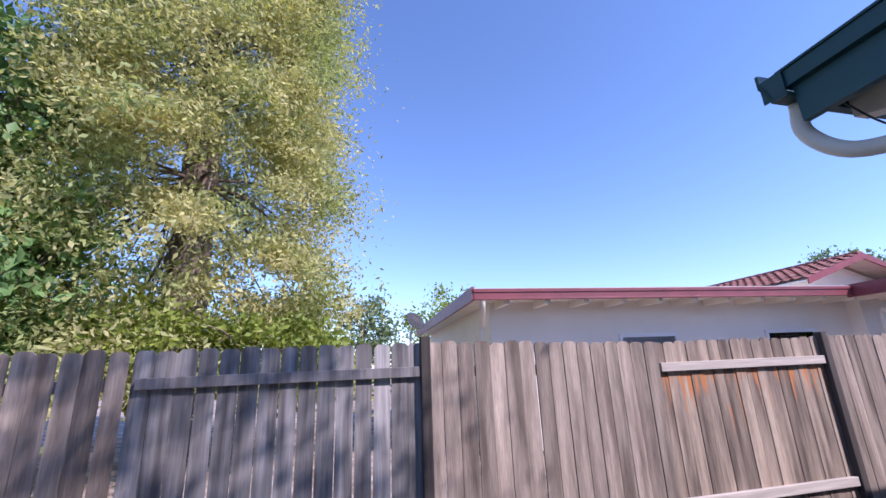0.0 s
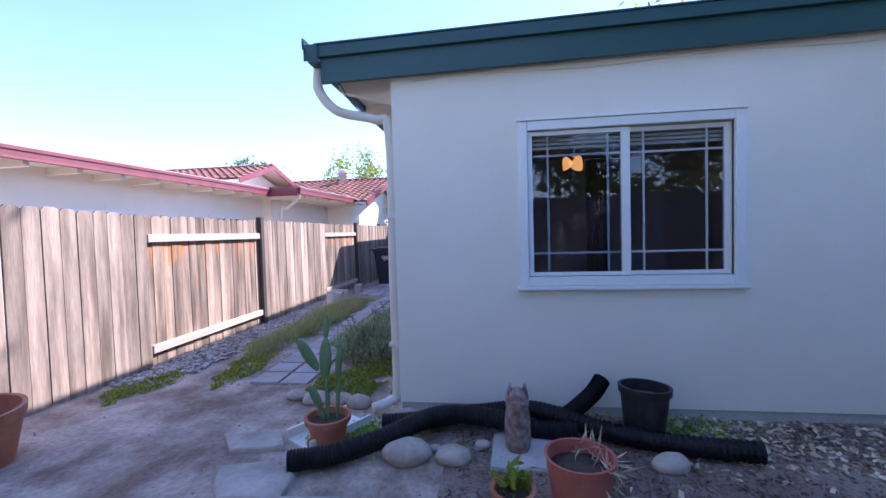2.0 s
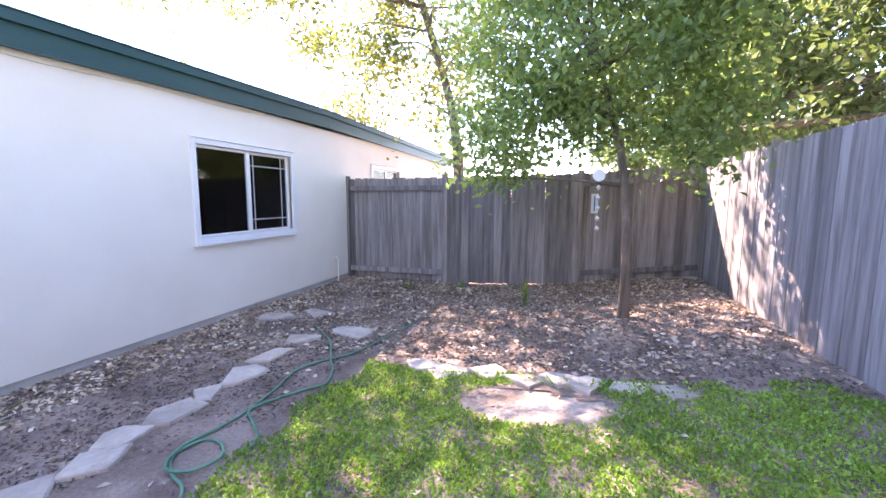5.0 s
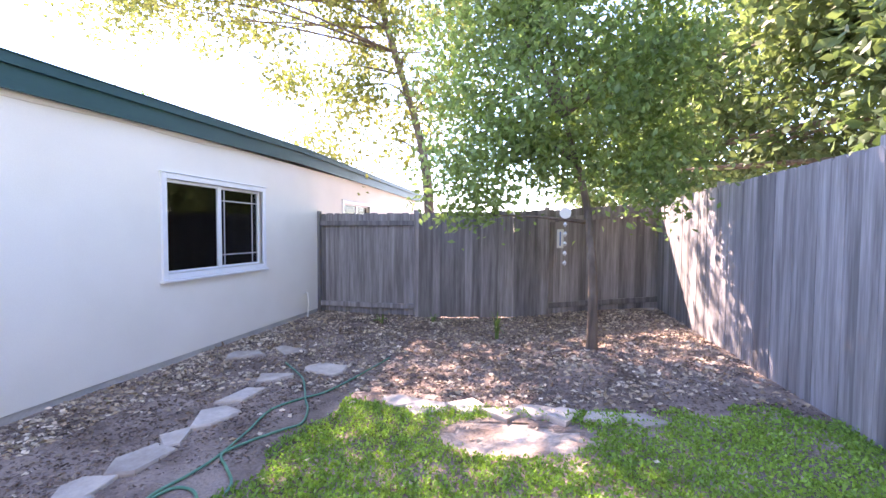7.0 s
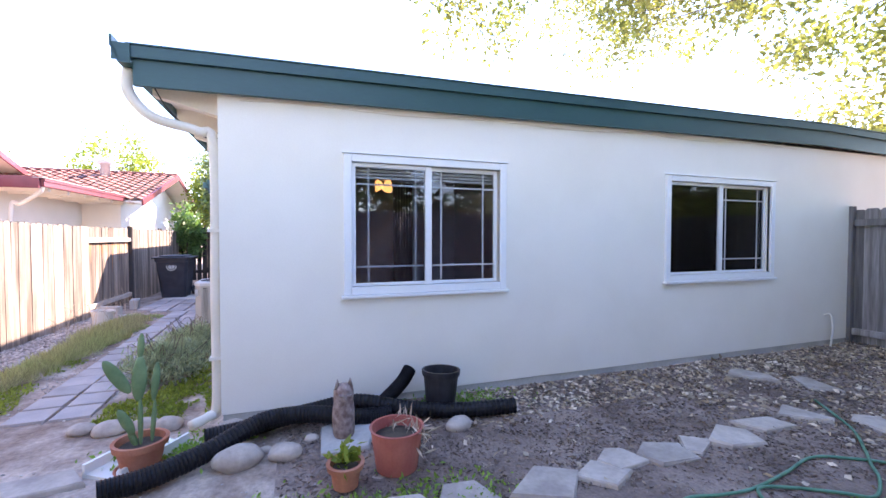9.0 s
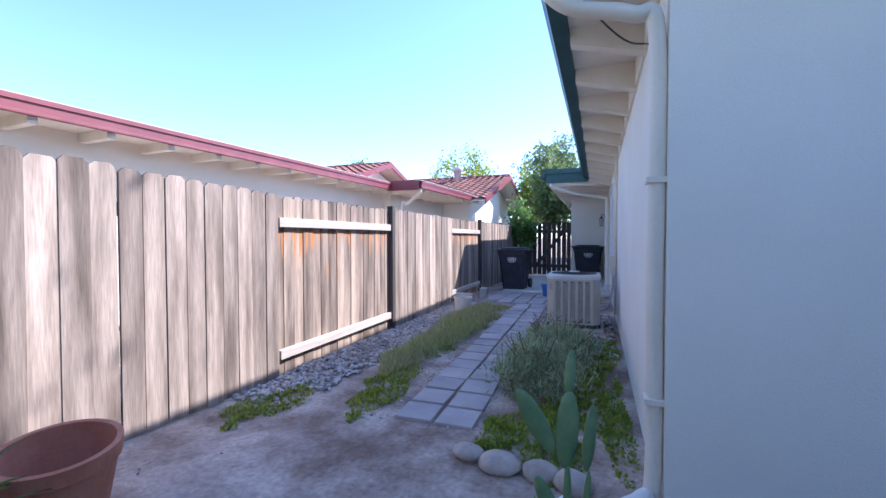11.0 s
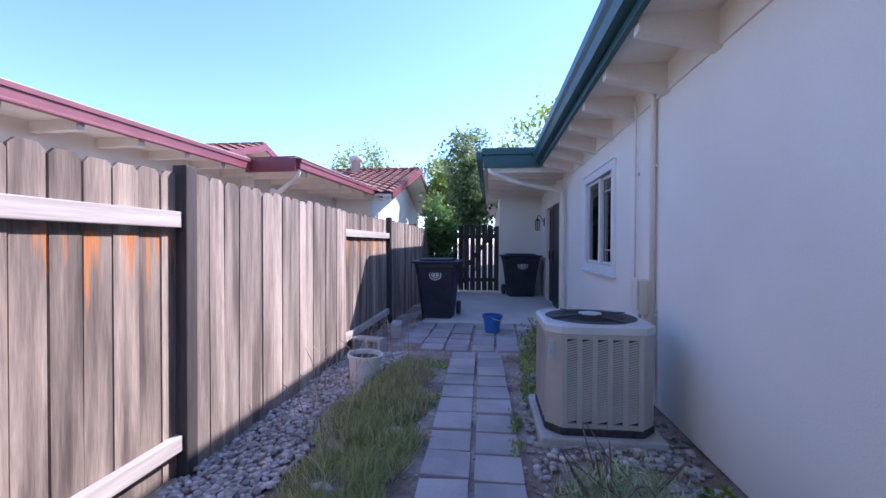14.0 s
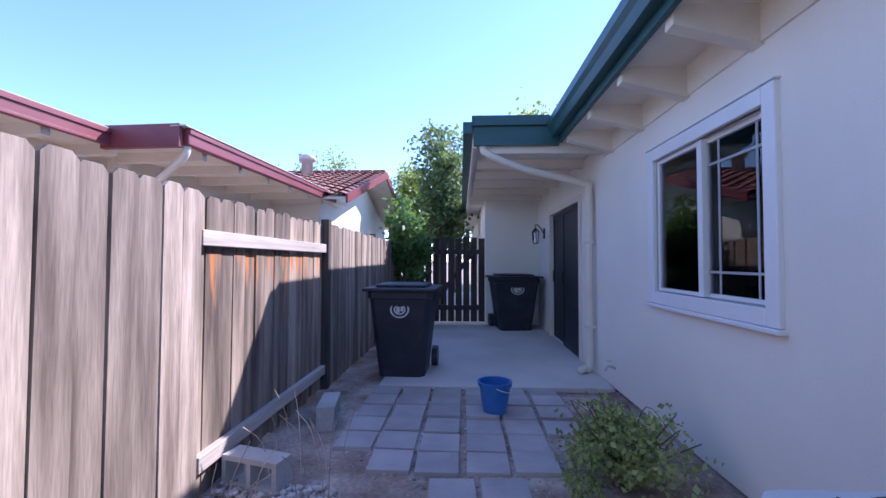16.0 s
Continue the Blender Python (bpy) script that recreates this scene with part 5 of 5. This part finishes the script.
def rock(x, y, rx, ry, rz_, seed, rot=0.0, label="rounded pale river rock", m=STONE):
    b = bmesh.new()
    bmesh.ops.create_icosphere(b, subdivisions=3, radius=1)
    for v in b.verts:
        k = 1 + 0.14 * noise.noise(v.co * 1.3 + Vector((seed * 3.1, 0, 0)))
        v.co = Vector((v.co.x * rx * k, v.co.y * ry * k, v.co.z * rz_ * k))
    ob = part("rock", b, m, smooth=True, at=pose(x, y, gz(x, y) + rz_ * 0.55, 0, 0, rot))
    tagged(ob, label, "rock", "garden rocks")


for i, (x, y, a, c, h, r) in enumerate(((1.45, 0.55, .11, .15, .085, 10), (1.45, 0.27, .08, .11, .06, 5), (1.47, -0.97, .08, .11, .06, 20), (1.9, 0.66, .10, .13, .08, 0), (2.35, 1.55, .10, .12, .06, 0), (2.34, 1.32, .08, .1, .06, 0), (2.3, 1.15, .09, .1, .06, 0), (2.4, 1.75, .07, .1, .05, 0),
                                         (1.62, 0.1, .04, .05, .03, 0), (1.55, 0.40, .03, .05, .03, 0), (6.0, 2.78, .07, .09, .05, 0), (5.3, 3.0, .06, .08, .05, 0), (1.95, 0.62, .04, .05, .03, 0))):
    rock(x, y, a, c, h, i, r)


def corrugated(name, label, ctrl, r):
    t = thing(name, label, "drain pipe", pose(0, 0, 0))
    pts = curve_pts(ctrl, 40)
    b = bmesh.new()
    sweep(b, pts, [r * (1 + (0.07 if i % 3 == 0 else -0.03)) for i in range(len(pts))], 16, False)
    bmesh.ops.solidify(b, geom=b.faces, thickness=0.006)
    part("tube", b, BLACKP, t, smooth=False)


corrugated("drain_pipe", "black corrugated drain pipe snaking over the dirt", [(1.24, 1.22, 0.07), (1.34, 0.98, 0.07), (1.52, 0.72, 0.09), (1.72, 0.42, 0.15), (1.76, 0.10, 0.14), (1.74, -0.25, 0.08), (1.72, -0.5, 0.08)], 0.062)
corrugated("drain_pipe", "second black corrugated drain pipe against the wall", [(1.76, 0.80, 0.07), (1.84, 0.5, 0.07), (1.92, 0.1, 0.10), (1.86, -0.25, 0.15), (1.74, -0.65, 0.09), (1.62, -1.05, 0.07), (1.56, -1.50, 0.07)], 0.060)
corrugated("drain_pipe", "black corrugated pipe leaning up the wall", [(1.84, -0.44, 0.11), (1.92, -0.56, 0.17), (1.97, -0.66, 0.24), (2.03, -0.73, 0.31)], 0.055)

owl = bmesh.new()
lathe(owl, [(0.06, 0), (0.075, 0.03), (0.08, 0.12), (0.078, 0.2), (0.068, 0.26), (0.072, 0.30), (0.07, 0.34), (0.05, 0.375), (0.015, 0.385)], 18)
for sy in (-1, 1):
    lathe(owl, [(0.022, 0.0), (0.012, 0.04), (0.002, 0.07)], 8, (-0.01, sy * 0.045, 0.355))
lathe(owl, [(0.012, 0.0), (0.004, 0.03)], 6, (-0.072, 0, 0.29))
for sy in (-1, 1):
    lathe(owl, [(0.018, -0.01), (0.018, 0.01)], 10, (-0.066, sy * 0.028, 0.32))
tagged(part("owl_figure", owl, OWLM, smooth=True, at=pose(1.56, -0.12, gz(1.56, -0.12) + 0.03, 0, 0, 5)), "brown resin owl figure standing on a paver", "garden figure")

hs = thing("garden_hose", "green garden hose lying coiled over the dirt", "hose", pose(0, 0, 0))
path = [(-0.45, -0.9), (-0.30, -1.25), (-0.13, -1.53), (0.05, -1.62), (0.20, -1.76), (0.16, -1.92), (0.02, -1.92), (-0.10, -1.80), (-0.04, -1.66), (0.12, -1.64), (0.21, -1.82), (0.18, -2.05), (0.16, -2.28), (0.22, -2.65), (0.28, -3.01), (0.14, -3.25), (-0.02, -3.5), (-0.14, -4.3), (-0.2, -4.6)]
b = bmesh.new()
sweep(b, curve_pts([(x, y, gz(x, y) + 0.02 + (0.014 if 6 < i < 11 else 0)) for i, (x, y) in enumerate(path)], 8), 0.0095, 8)
part("hose_run", b, HOSE, hs, smooth=True)
path = [(-0.19, -1.93), (-0.13, -2.05), (0.02, -2.18), (0.15, -2.30), (0.10, -2.50), (-0.02, -2.72), (-0.10, -2.86), (-0.02, -3.08), (0.09, -3.23), (0.2, -3.4), (0.45, -3.75), (0.9, -4.15)]
b = bmesh.new()
sweep(b, curve_pts([(x, y, gz(x, y) + 0.022) for x, y in path], 8), 0.0095, 8)
part("hose_run", b, HOSE, hs, smooth=True)

for x, y, n, h in ((-1.36, -5.75, 16, 0.42), (0.6, -6.4, 12, 0.2), (-0.2, -6.7, 10, 0.2)):
    t = thing("strap_plant", "clump of upright green iris leaves in mulch", "plant", pose(x, y, gz(x, y)))
    plant_strap("foliage", t, n, 0.14, h, n, width=0.03)
# hangings in the citrus tree
hg = thing("hanging_ornament", "white disc ornament hanging in the citrus tree", "ornament", pose(-2.2, -4.88, 1.75, 0, 0, 10))
b = bmesh.new()
sweep(b, [(0, 0.0, 0), (0, 0.012, 0)], 0.065, 20)
part("disc", b, FIXTURE, hg)
b = bmesh.new()
sweep(b, [(0, 0.006, 0.06), (0.01, -0.2, 0.5)], 0.002, 4)
part("cord", b, IRON, hg)
for k in range(5):
    b = bmesh.new()
    lathe(b, [(0.004, 0), (0.025, 0.03), (0.004, 0.06)], 8, (0, 0.006, -0.16 - 0.11 * k))
    part("bead", b, ACRIM, hg)
tg = thing("thermometer", "small pale thermometer plate on the back fence", "thermometer", pose(-2.28, -7.36, 1.42, 0, 0, -11.6))
part("plate", box(-0.055, 0, -0.16, 0.055, 0.015, 0.16, bevel=0.005), FIXTURE, tg)
part("scale_mark", box(-0.01, 0.016, -0.12, 0.01, 0.019, 0.12), BLUE, tg)


# ---- growing and loose stuff ----
def scatter(seed, n, x0, x1, y0, y1, keep):
    rg = np.random.default_rng(seed)
    out = []
    while len(out) < n:
        x, y = rg.uniform(x0, x1), rg.uniform(y0, y1)
        if keep(x, y, rg):
            out.append((x, y))
    return out


def nz(x, y, s, k=0.0):
    return noise.noise((x * s, y * s, k))


def in_lawn(x, y, rg):
    edge = -0.22 + 0.25 * nz(x, y, 2.2, 5)
    if x > edge or y < -3.35 + 0.18 * nz(x, y, 3, 2):
        return False
    bare = math.hypot((x + 1.75) / 0.55, (y + 2.95) / 0.3)
    if bare < 1:
        return False
    return rg.random() < 0.55 + 0.8 * nz(x, y, 3.5, 1) + 0.2


pts = [(x, y, gz(x, y) + abs(random.gauss(0, 0.018))) for x, y in scatter(1, 125000, -3.95, 0.1, -3.6, 1.5, in_lawn)]
tagged(leaves("lawn", pts, 0.0155, L_LAWN, long=1.7, up=0.7), "patchy bright green clover lawn", "lawn", kind="stuff")


# darker soil bed round the house and under the trees
def in_bed(x, y):
    # the gap shows paler dirt, its colour standing in for a sunlit bare patch
    return math.hypot((x + 1.75) / 0.5, (y + 2.9) / 0.25) > 1 + 0.3 * nz(x, y, 4, 1)


bm = bmesh.new()
gv = {}
for i in range(0, 102):
    for j in range(0, 132):
        x, y = -3.95 + i * 0.06, -7.6 + j * 0.06
        if in_bed(x + 0.03, y + 0.03) and y < 0.1 + 0.5 * nz(x, y, 2, 6) and x < 2.1:
            q = []
            for a, c in ((i, j), (i + 1, j), (i + 1, j + 1), (i, j + 1)):
                if (a, c) not in gv:
                    u, v = -3.95 + a * 0.06, -7.6 + c * 0.06
                    gv[a, c] = bm.verts.new((u, v, gz(u, v) + 0.006 + 0.012 * nz(u, v, 9, 1)))
                q.append(gv[a, c])
            bm.faces.new(q)
tagged(part("ground_bed", bm, SOILBED, smooth=True), "dark crumbly garden soil", "soil", kind="structure")


def blob_patch(seed, n, blobs, height, size, material, name, label, up=1.0, long=3.0):
    """Tufts of leaves over some round patches (x, y, radius x, radius y)."""
    rg = np.random.default_rng(seed)
    out = []
    wt = np.array([b[2] * b[3] for b in blobs])
    for b, k in zip(blobs, (wt / wt.sum() * n).astype(int)):
        r, a = np.sqrt(rg.random(k)), rg.uniform(0, 2 * math.pi, k)
        for q, w in zip(r, a):
            x, y = b[0] + b[2] * q * math.cos(w) * (1 + 0.3 * math.sin(3 * w + b[0])), b[1] + b[3] * q * math.sin(w) * (1 + 0.3 * math.sin(2 * w + b[1]))
            if y > 0.78 and nz(x, y, 5, seed) > -0.3:
                out.append((x, y, gz(x, y) + height * rg.random() * (1 - q * q * 0.8)))
    return tagged(leaves(name, out, size, material, long=long, up=up), label, "plant", kind="stuff")


rgw = np.random.default_rng(31)
wp = [(x, y, gz(x, y) + 0.03 * rgw.random()) for x, y in np.concatenate([rgw.normal(size=(700, 2)) * (0.12, 0.22) + c for c in ((0.72, 0.22), (0.45, -0.12), (0.66, -0.52), (1.78, 0.95), (1.95, -1.15))])]
tagged(leaves("weed_tufts", wp, 0.018, L_LAWN, long=2.0, up=0.6), "small bright weeds between the stepping stones", "plant", kind="stuff")
blob_patch(11, 12000, [(2.75, 1.45, 0.45, 0.45), (3.2, 1.3, 0.4, 0.35), (3.9, 1.15, 0.5, 0.22), (4.7, 1.05, 0.5, 0.15), (3.3, 0.93, 0.8, 0.12), (5.2, 0.93, 0.6, 0.12), (2.6, 3.45, 0.45, 0.2), (3.0, 2.75, 0.4, 0.2), (3.5, 2.85, 0.35, 0.2), (4.5, 2.75, 0.3, 0.12)], 0.05, 0.018, L_YEL, "ground_cover", "bright green low ground cover", 0.8, 1.9)
blob_patch(12, 12500, [(4.9, 2.92, 0.5, 0.28), (5.6, 2.9, 0.6, 0.32), (6.4, 2.98, 0.6, 0.36), (7.1, 3.0, 0.5, 0.28), (4.1, 2.95, 0.5, 0.22)], 0.10, 0.007, L_DRY, "dry_grass", "dry yellow-green meadow grass beside the path", 2.2, 15)
blob_patch(13, 8000, [(5.7, 2.85, 0.5, 0.25), (6.5, 2.9, 0.6, 0.32), (7.6, 2.8, 0.3, 0.2), (7.0, 1.75, 0.4, 0.14), (7.6, 1.72, 0.35, 0.15), (8.2, 1.7, 0.3, 0.14), (6.2, 1.95, 0.4, 0.06)], 0.06, 0.014, L_WEED, "weed_patch", "pale green weeds along the path edge", 1.2, 2.4)
# tall dry stalks
rg = random.Random(5)
b = bmesh.new()
for _ in range(46):
    x, y = rg.uniform(6.0, 8.4), rg.uniform(3.0, 3.6)
    h, a = rg.uniform(0.2, 0.5), rg.uniform(0, 6.28)
    sweep(b, curve_pts([(x, y, gz(x, y)), (x + 0.05 * math.cos(a), y + 0.05 * math.sin(a), h * 0.6), (x + 0.16 * math.cos(a), y + 0.16 * math.sin(a), h)], 3), 0.0025, 4, False)
tagged(part("dry_stalks", b, LITTER), "thin dry weed stalks by the fence", "plant", kind="stuff")


def bush(name, label, blobs, n, per, spread, size, material, seed, long, up):
    P, C = clumps(seed, blobs, n, per, spread, 0.3)
    P = P[P[:, 2] > -0.06]
    t = thing(name, label, "shrub", pose(blobs[0][0], blobs[0][1], -0.06))
    b = bmesh.new()
    base = Vector((0, 0, 0))
    o = np.array((blobs[0][0], blobs[0][1], -0.06))
    for c in C[::3]:
        limbs(b, base, [Vector(c - o)], 0.006, int(abs(c[0] * 1000)))
    part("woody_base", b, BARK, t)
    leaves("foliage", P - o, size, material, t, long=long, up=up)
    return t


bush("lavender_bush", "grey-green lavender bush spilling over the path", [(4.6, 1.45, 0.08, 0.55, 0.40, 0.17)], 110, 70, 0.07, 0.011, L_SAGE, 61, 6, 1.3)
bush("lavender_bush", "grey-green lavender bush near the corner", [(3.75, 1.55, 0.08, 0.5, 0.35, 0.2)], 90, 70, 0.07, 0.011, L_SAGE, 62, 6, 1.3)
bush("lavender_bush", "small grey-green lavender bush by the pad", [(5.2, 1.55, 0.03, 0.3, 0.28, 0.1)], 50, 70, 0.07, 0.011, L_SAGE, 63, 6, 1.3)
bush("geranium_bush", "leggy green geranium by the paving", [(8.45, 1.38, 0.12, 0.42, 0.34, 0.18)], 60, 40, 0.06, 0.03, L_WEED, 64, 1.4, 0.4)


def stones_mesh(name, label, pts, r, material, seed):
    """Loose pebbles, one low-poly stone at each point, in one mesh."""
    rg = np.random.default_rng(seed)
    b = bmesh.new()
    bmesh.ops.create_icosphere(b, subdivisions=1, radius=1)
    base = np.array([v.co[:] for v in b.verts])
    faces = np.array([[v.index for v in f.verts] for f in b.faces])
    b.free()
    n, k = len(pts), len(base)
    s = r * rg.uniform(0.5, 1.6, (n, 1, 1)) * rg.uniform(0.6, 1.2, (n, 1, 3)) * np.array((1, 1, 0.6))
    a = rg.uniform(0, 6.28, n)
    v = base[None] * s * rg.uniform(0.85, 1.15, (n, k, 1))
    c, d = np.cos(a)[:, None], np.sin(a)[:, None]
    v = np.stack([v[..., 0] * c - v[..., 1] * d, v[..., 0] * d + v[..., 1] * c, v[..., 2]], -1) + np.asarray(pts)[:, None, :]
    me = bpy.data.meshes.new(name)
    me.from_pydata(v.reshape(-1, 3).tolist(), [], (faces[None] + (np.arange(n) * k)[:, None, None]).reshape(-1, 3).tolist())
    me.polygons.foreach_set("use_smooth", [True] * len(me.polygons))
    me.materials.append(material)
    return tagged(new(name, me), label, "gravel", kind="stuff")


pts = [(x, y, gz(x, y) + 0.008 + 0.02 * random.random()) for x, y in scatter(21, 5600, 2.6, 8.2, 2.9, 3.84, lambda x, y, r: y > 3.34 + 0.25 * nz(x, y, 1.2, 4) + (0.25 if x < 3.0 else 0) - 0.1 * r.random())]
stones_mesh("gravel", "grey river pebbles along the fence foot", pts, 0.020, PEBBLE, 1)
pts = [(x, y, gz(x, y) + 0.004) for x, y in scatter(22, 1500, 2.7, 10.1, 1.3, 3.3, lambda x, y, r: (x > 8.3 or 1.85 < y < 2.75))]
stones_mesh("gravel", "small stones between the pavers", pts, 0.010, PEBBLE, 2)
pts = [(x, y, gz(x, y) + 0.004) for x, y in scatter(23, 900, -4, 2.1, -7, 3.8, lambda x, y, r: True)]
stones_mesh("gravel", "scattered grit on the dirt", pts, 0.007, PEBBLE, 3)
pts = [(x, y, gz(x, y) + 0.008 + 0.015 * random.random()) for x, y in scatter(27, 1500, 4.9, 7.6, 0.86, 1.86, lambda x, y, r: nz(x, y, 2.2, 3) > -0.25)]
stones_mesh("gravel", "grey river stones round the concrete pad", pts, 0.024, PEBBLE, 4)
rgl = np.random.default_rng(9)
pts = [(x, y, gz(x, y) + 0.006 + 0.012 * random.random()) for x, y in scatter(24, 10500, -3.95, 2.1, -7.6, -0.6, lambda x, y, r: (y < -3.3 + 0.9 * nz(x, y, 1.1, 7)) and r.random() < 0.45 + 0.6 * nz(x, y, 2.0, 3) or (x > 1.45 and y < -0.9) or r.random() < 0.03)]
tagged(leaves("leaf_litter", pts, 0.030, LITTER, long=1.9, flat=0.85), "dry tan leaf litter scattered over dark mulch", "leaf litter", kind="stuff")
pts = [(x, y, gz(x, y) + 0.004 + 0.012 * random.random()) for x, y in scatter(25, 60000, -3.95, 2.1, -7.6, 0.3, lambda x, y, r: (y < -3.4 + 0.5 * nz(x, y, 0.9, 17) or x > 0.2 + 0.5 * nz(x, y, 1.5, 2) + 0.25 * (y + 2)) and r.random() < 0.75 + 0.8 * nz(x, y, 1.7, 8))]
tagged(leaves("mulch", pts, 0.013, MULCH, long=2.4, flat=0.8), "dark wood chip mulch", "mulch", kind="stuff")

# ---- pavers ----
path = thing("pavement_path", "path of square concrete pavers with open joints", "paving", pose(0, 0, 0), kind="structure")
PV = []
for i in range(4):
    b = bmesh.new()
    s = 0.141 - 0.003 * (i % 2)
    bx(b, -s, -s, -0.05, s, s, 0.022, bevel=0.005)
    me = bpy.data.meshes.new("paver")
    b.to_mesh(me)
    b.free()
    me.materials.append(PAVER)
    PV.append(me)
rg = random.Random(12)


def lay(x, y, rz=0.0):
    ob = new("paver", PV[rg.randrange(4)])
    ob.parent = path
    ob.matrix_basis = pose(x, y, gz(x, y) + rg.uniform(0, 0.008), rg.uniform(-1, 1), rg.uniform(-1, 1), rz + rg.uniform(-1.5, 1.5))


for i in range(18):
    x = 2.90 + i * 0.31
    yc = 2.13 + 0.033 * (x - 2.75)
    lay(x, yc - 0.155, 1.9)
    lay(x, yc + 0.155, 1.9)
for i in range(6):
    for j in range(6):
        if (i, j) not in ((0, 5), (0, 0), (1, 0)):
            lay(8.50 + i * 0.305, 1.62 + j * 0.31 + (0.02 if j > 2 else 0))

# the long side of the house runs out of square by a little
SKEW = pose(WX, WY, 0, 0, 0, 0.6) @ pose(-WX, -WY, 0)
SKEWED = ("wall_north", "window_4", "door_1", "gutter", "trim_rafters", "porch_roof", "electrical_box", "conduit", "wall_lantern", "hose_bib", "downspout", "wall_porch_end", "gate", "eave_soffit")
for ob in list(bpy.data.objects):
    if ob.parent is None and ob.name.split(".")[0] in SKEWED and ob.name != "hose_bib.001" and ob.get("label", "") != "white curved downspout at the house corner":
        ob.matrix_basis = SKEW @ ob.matrix_basis
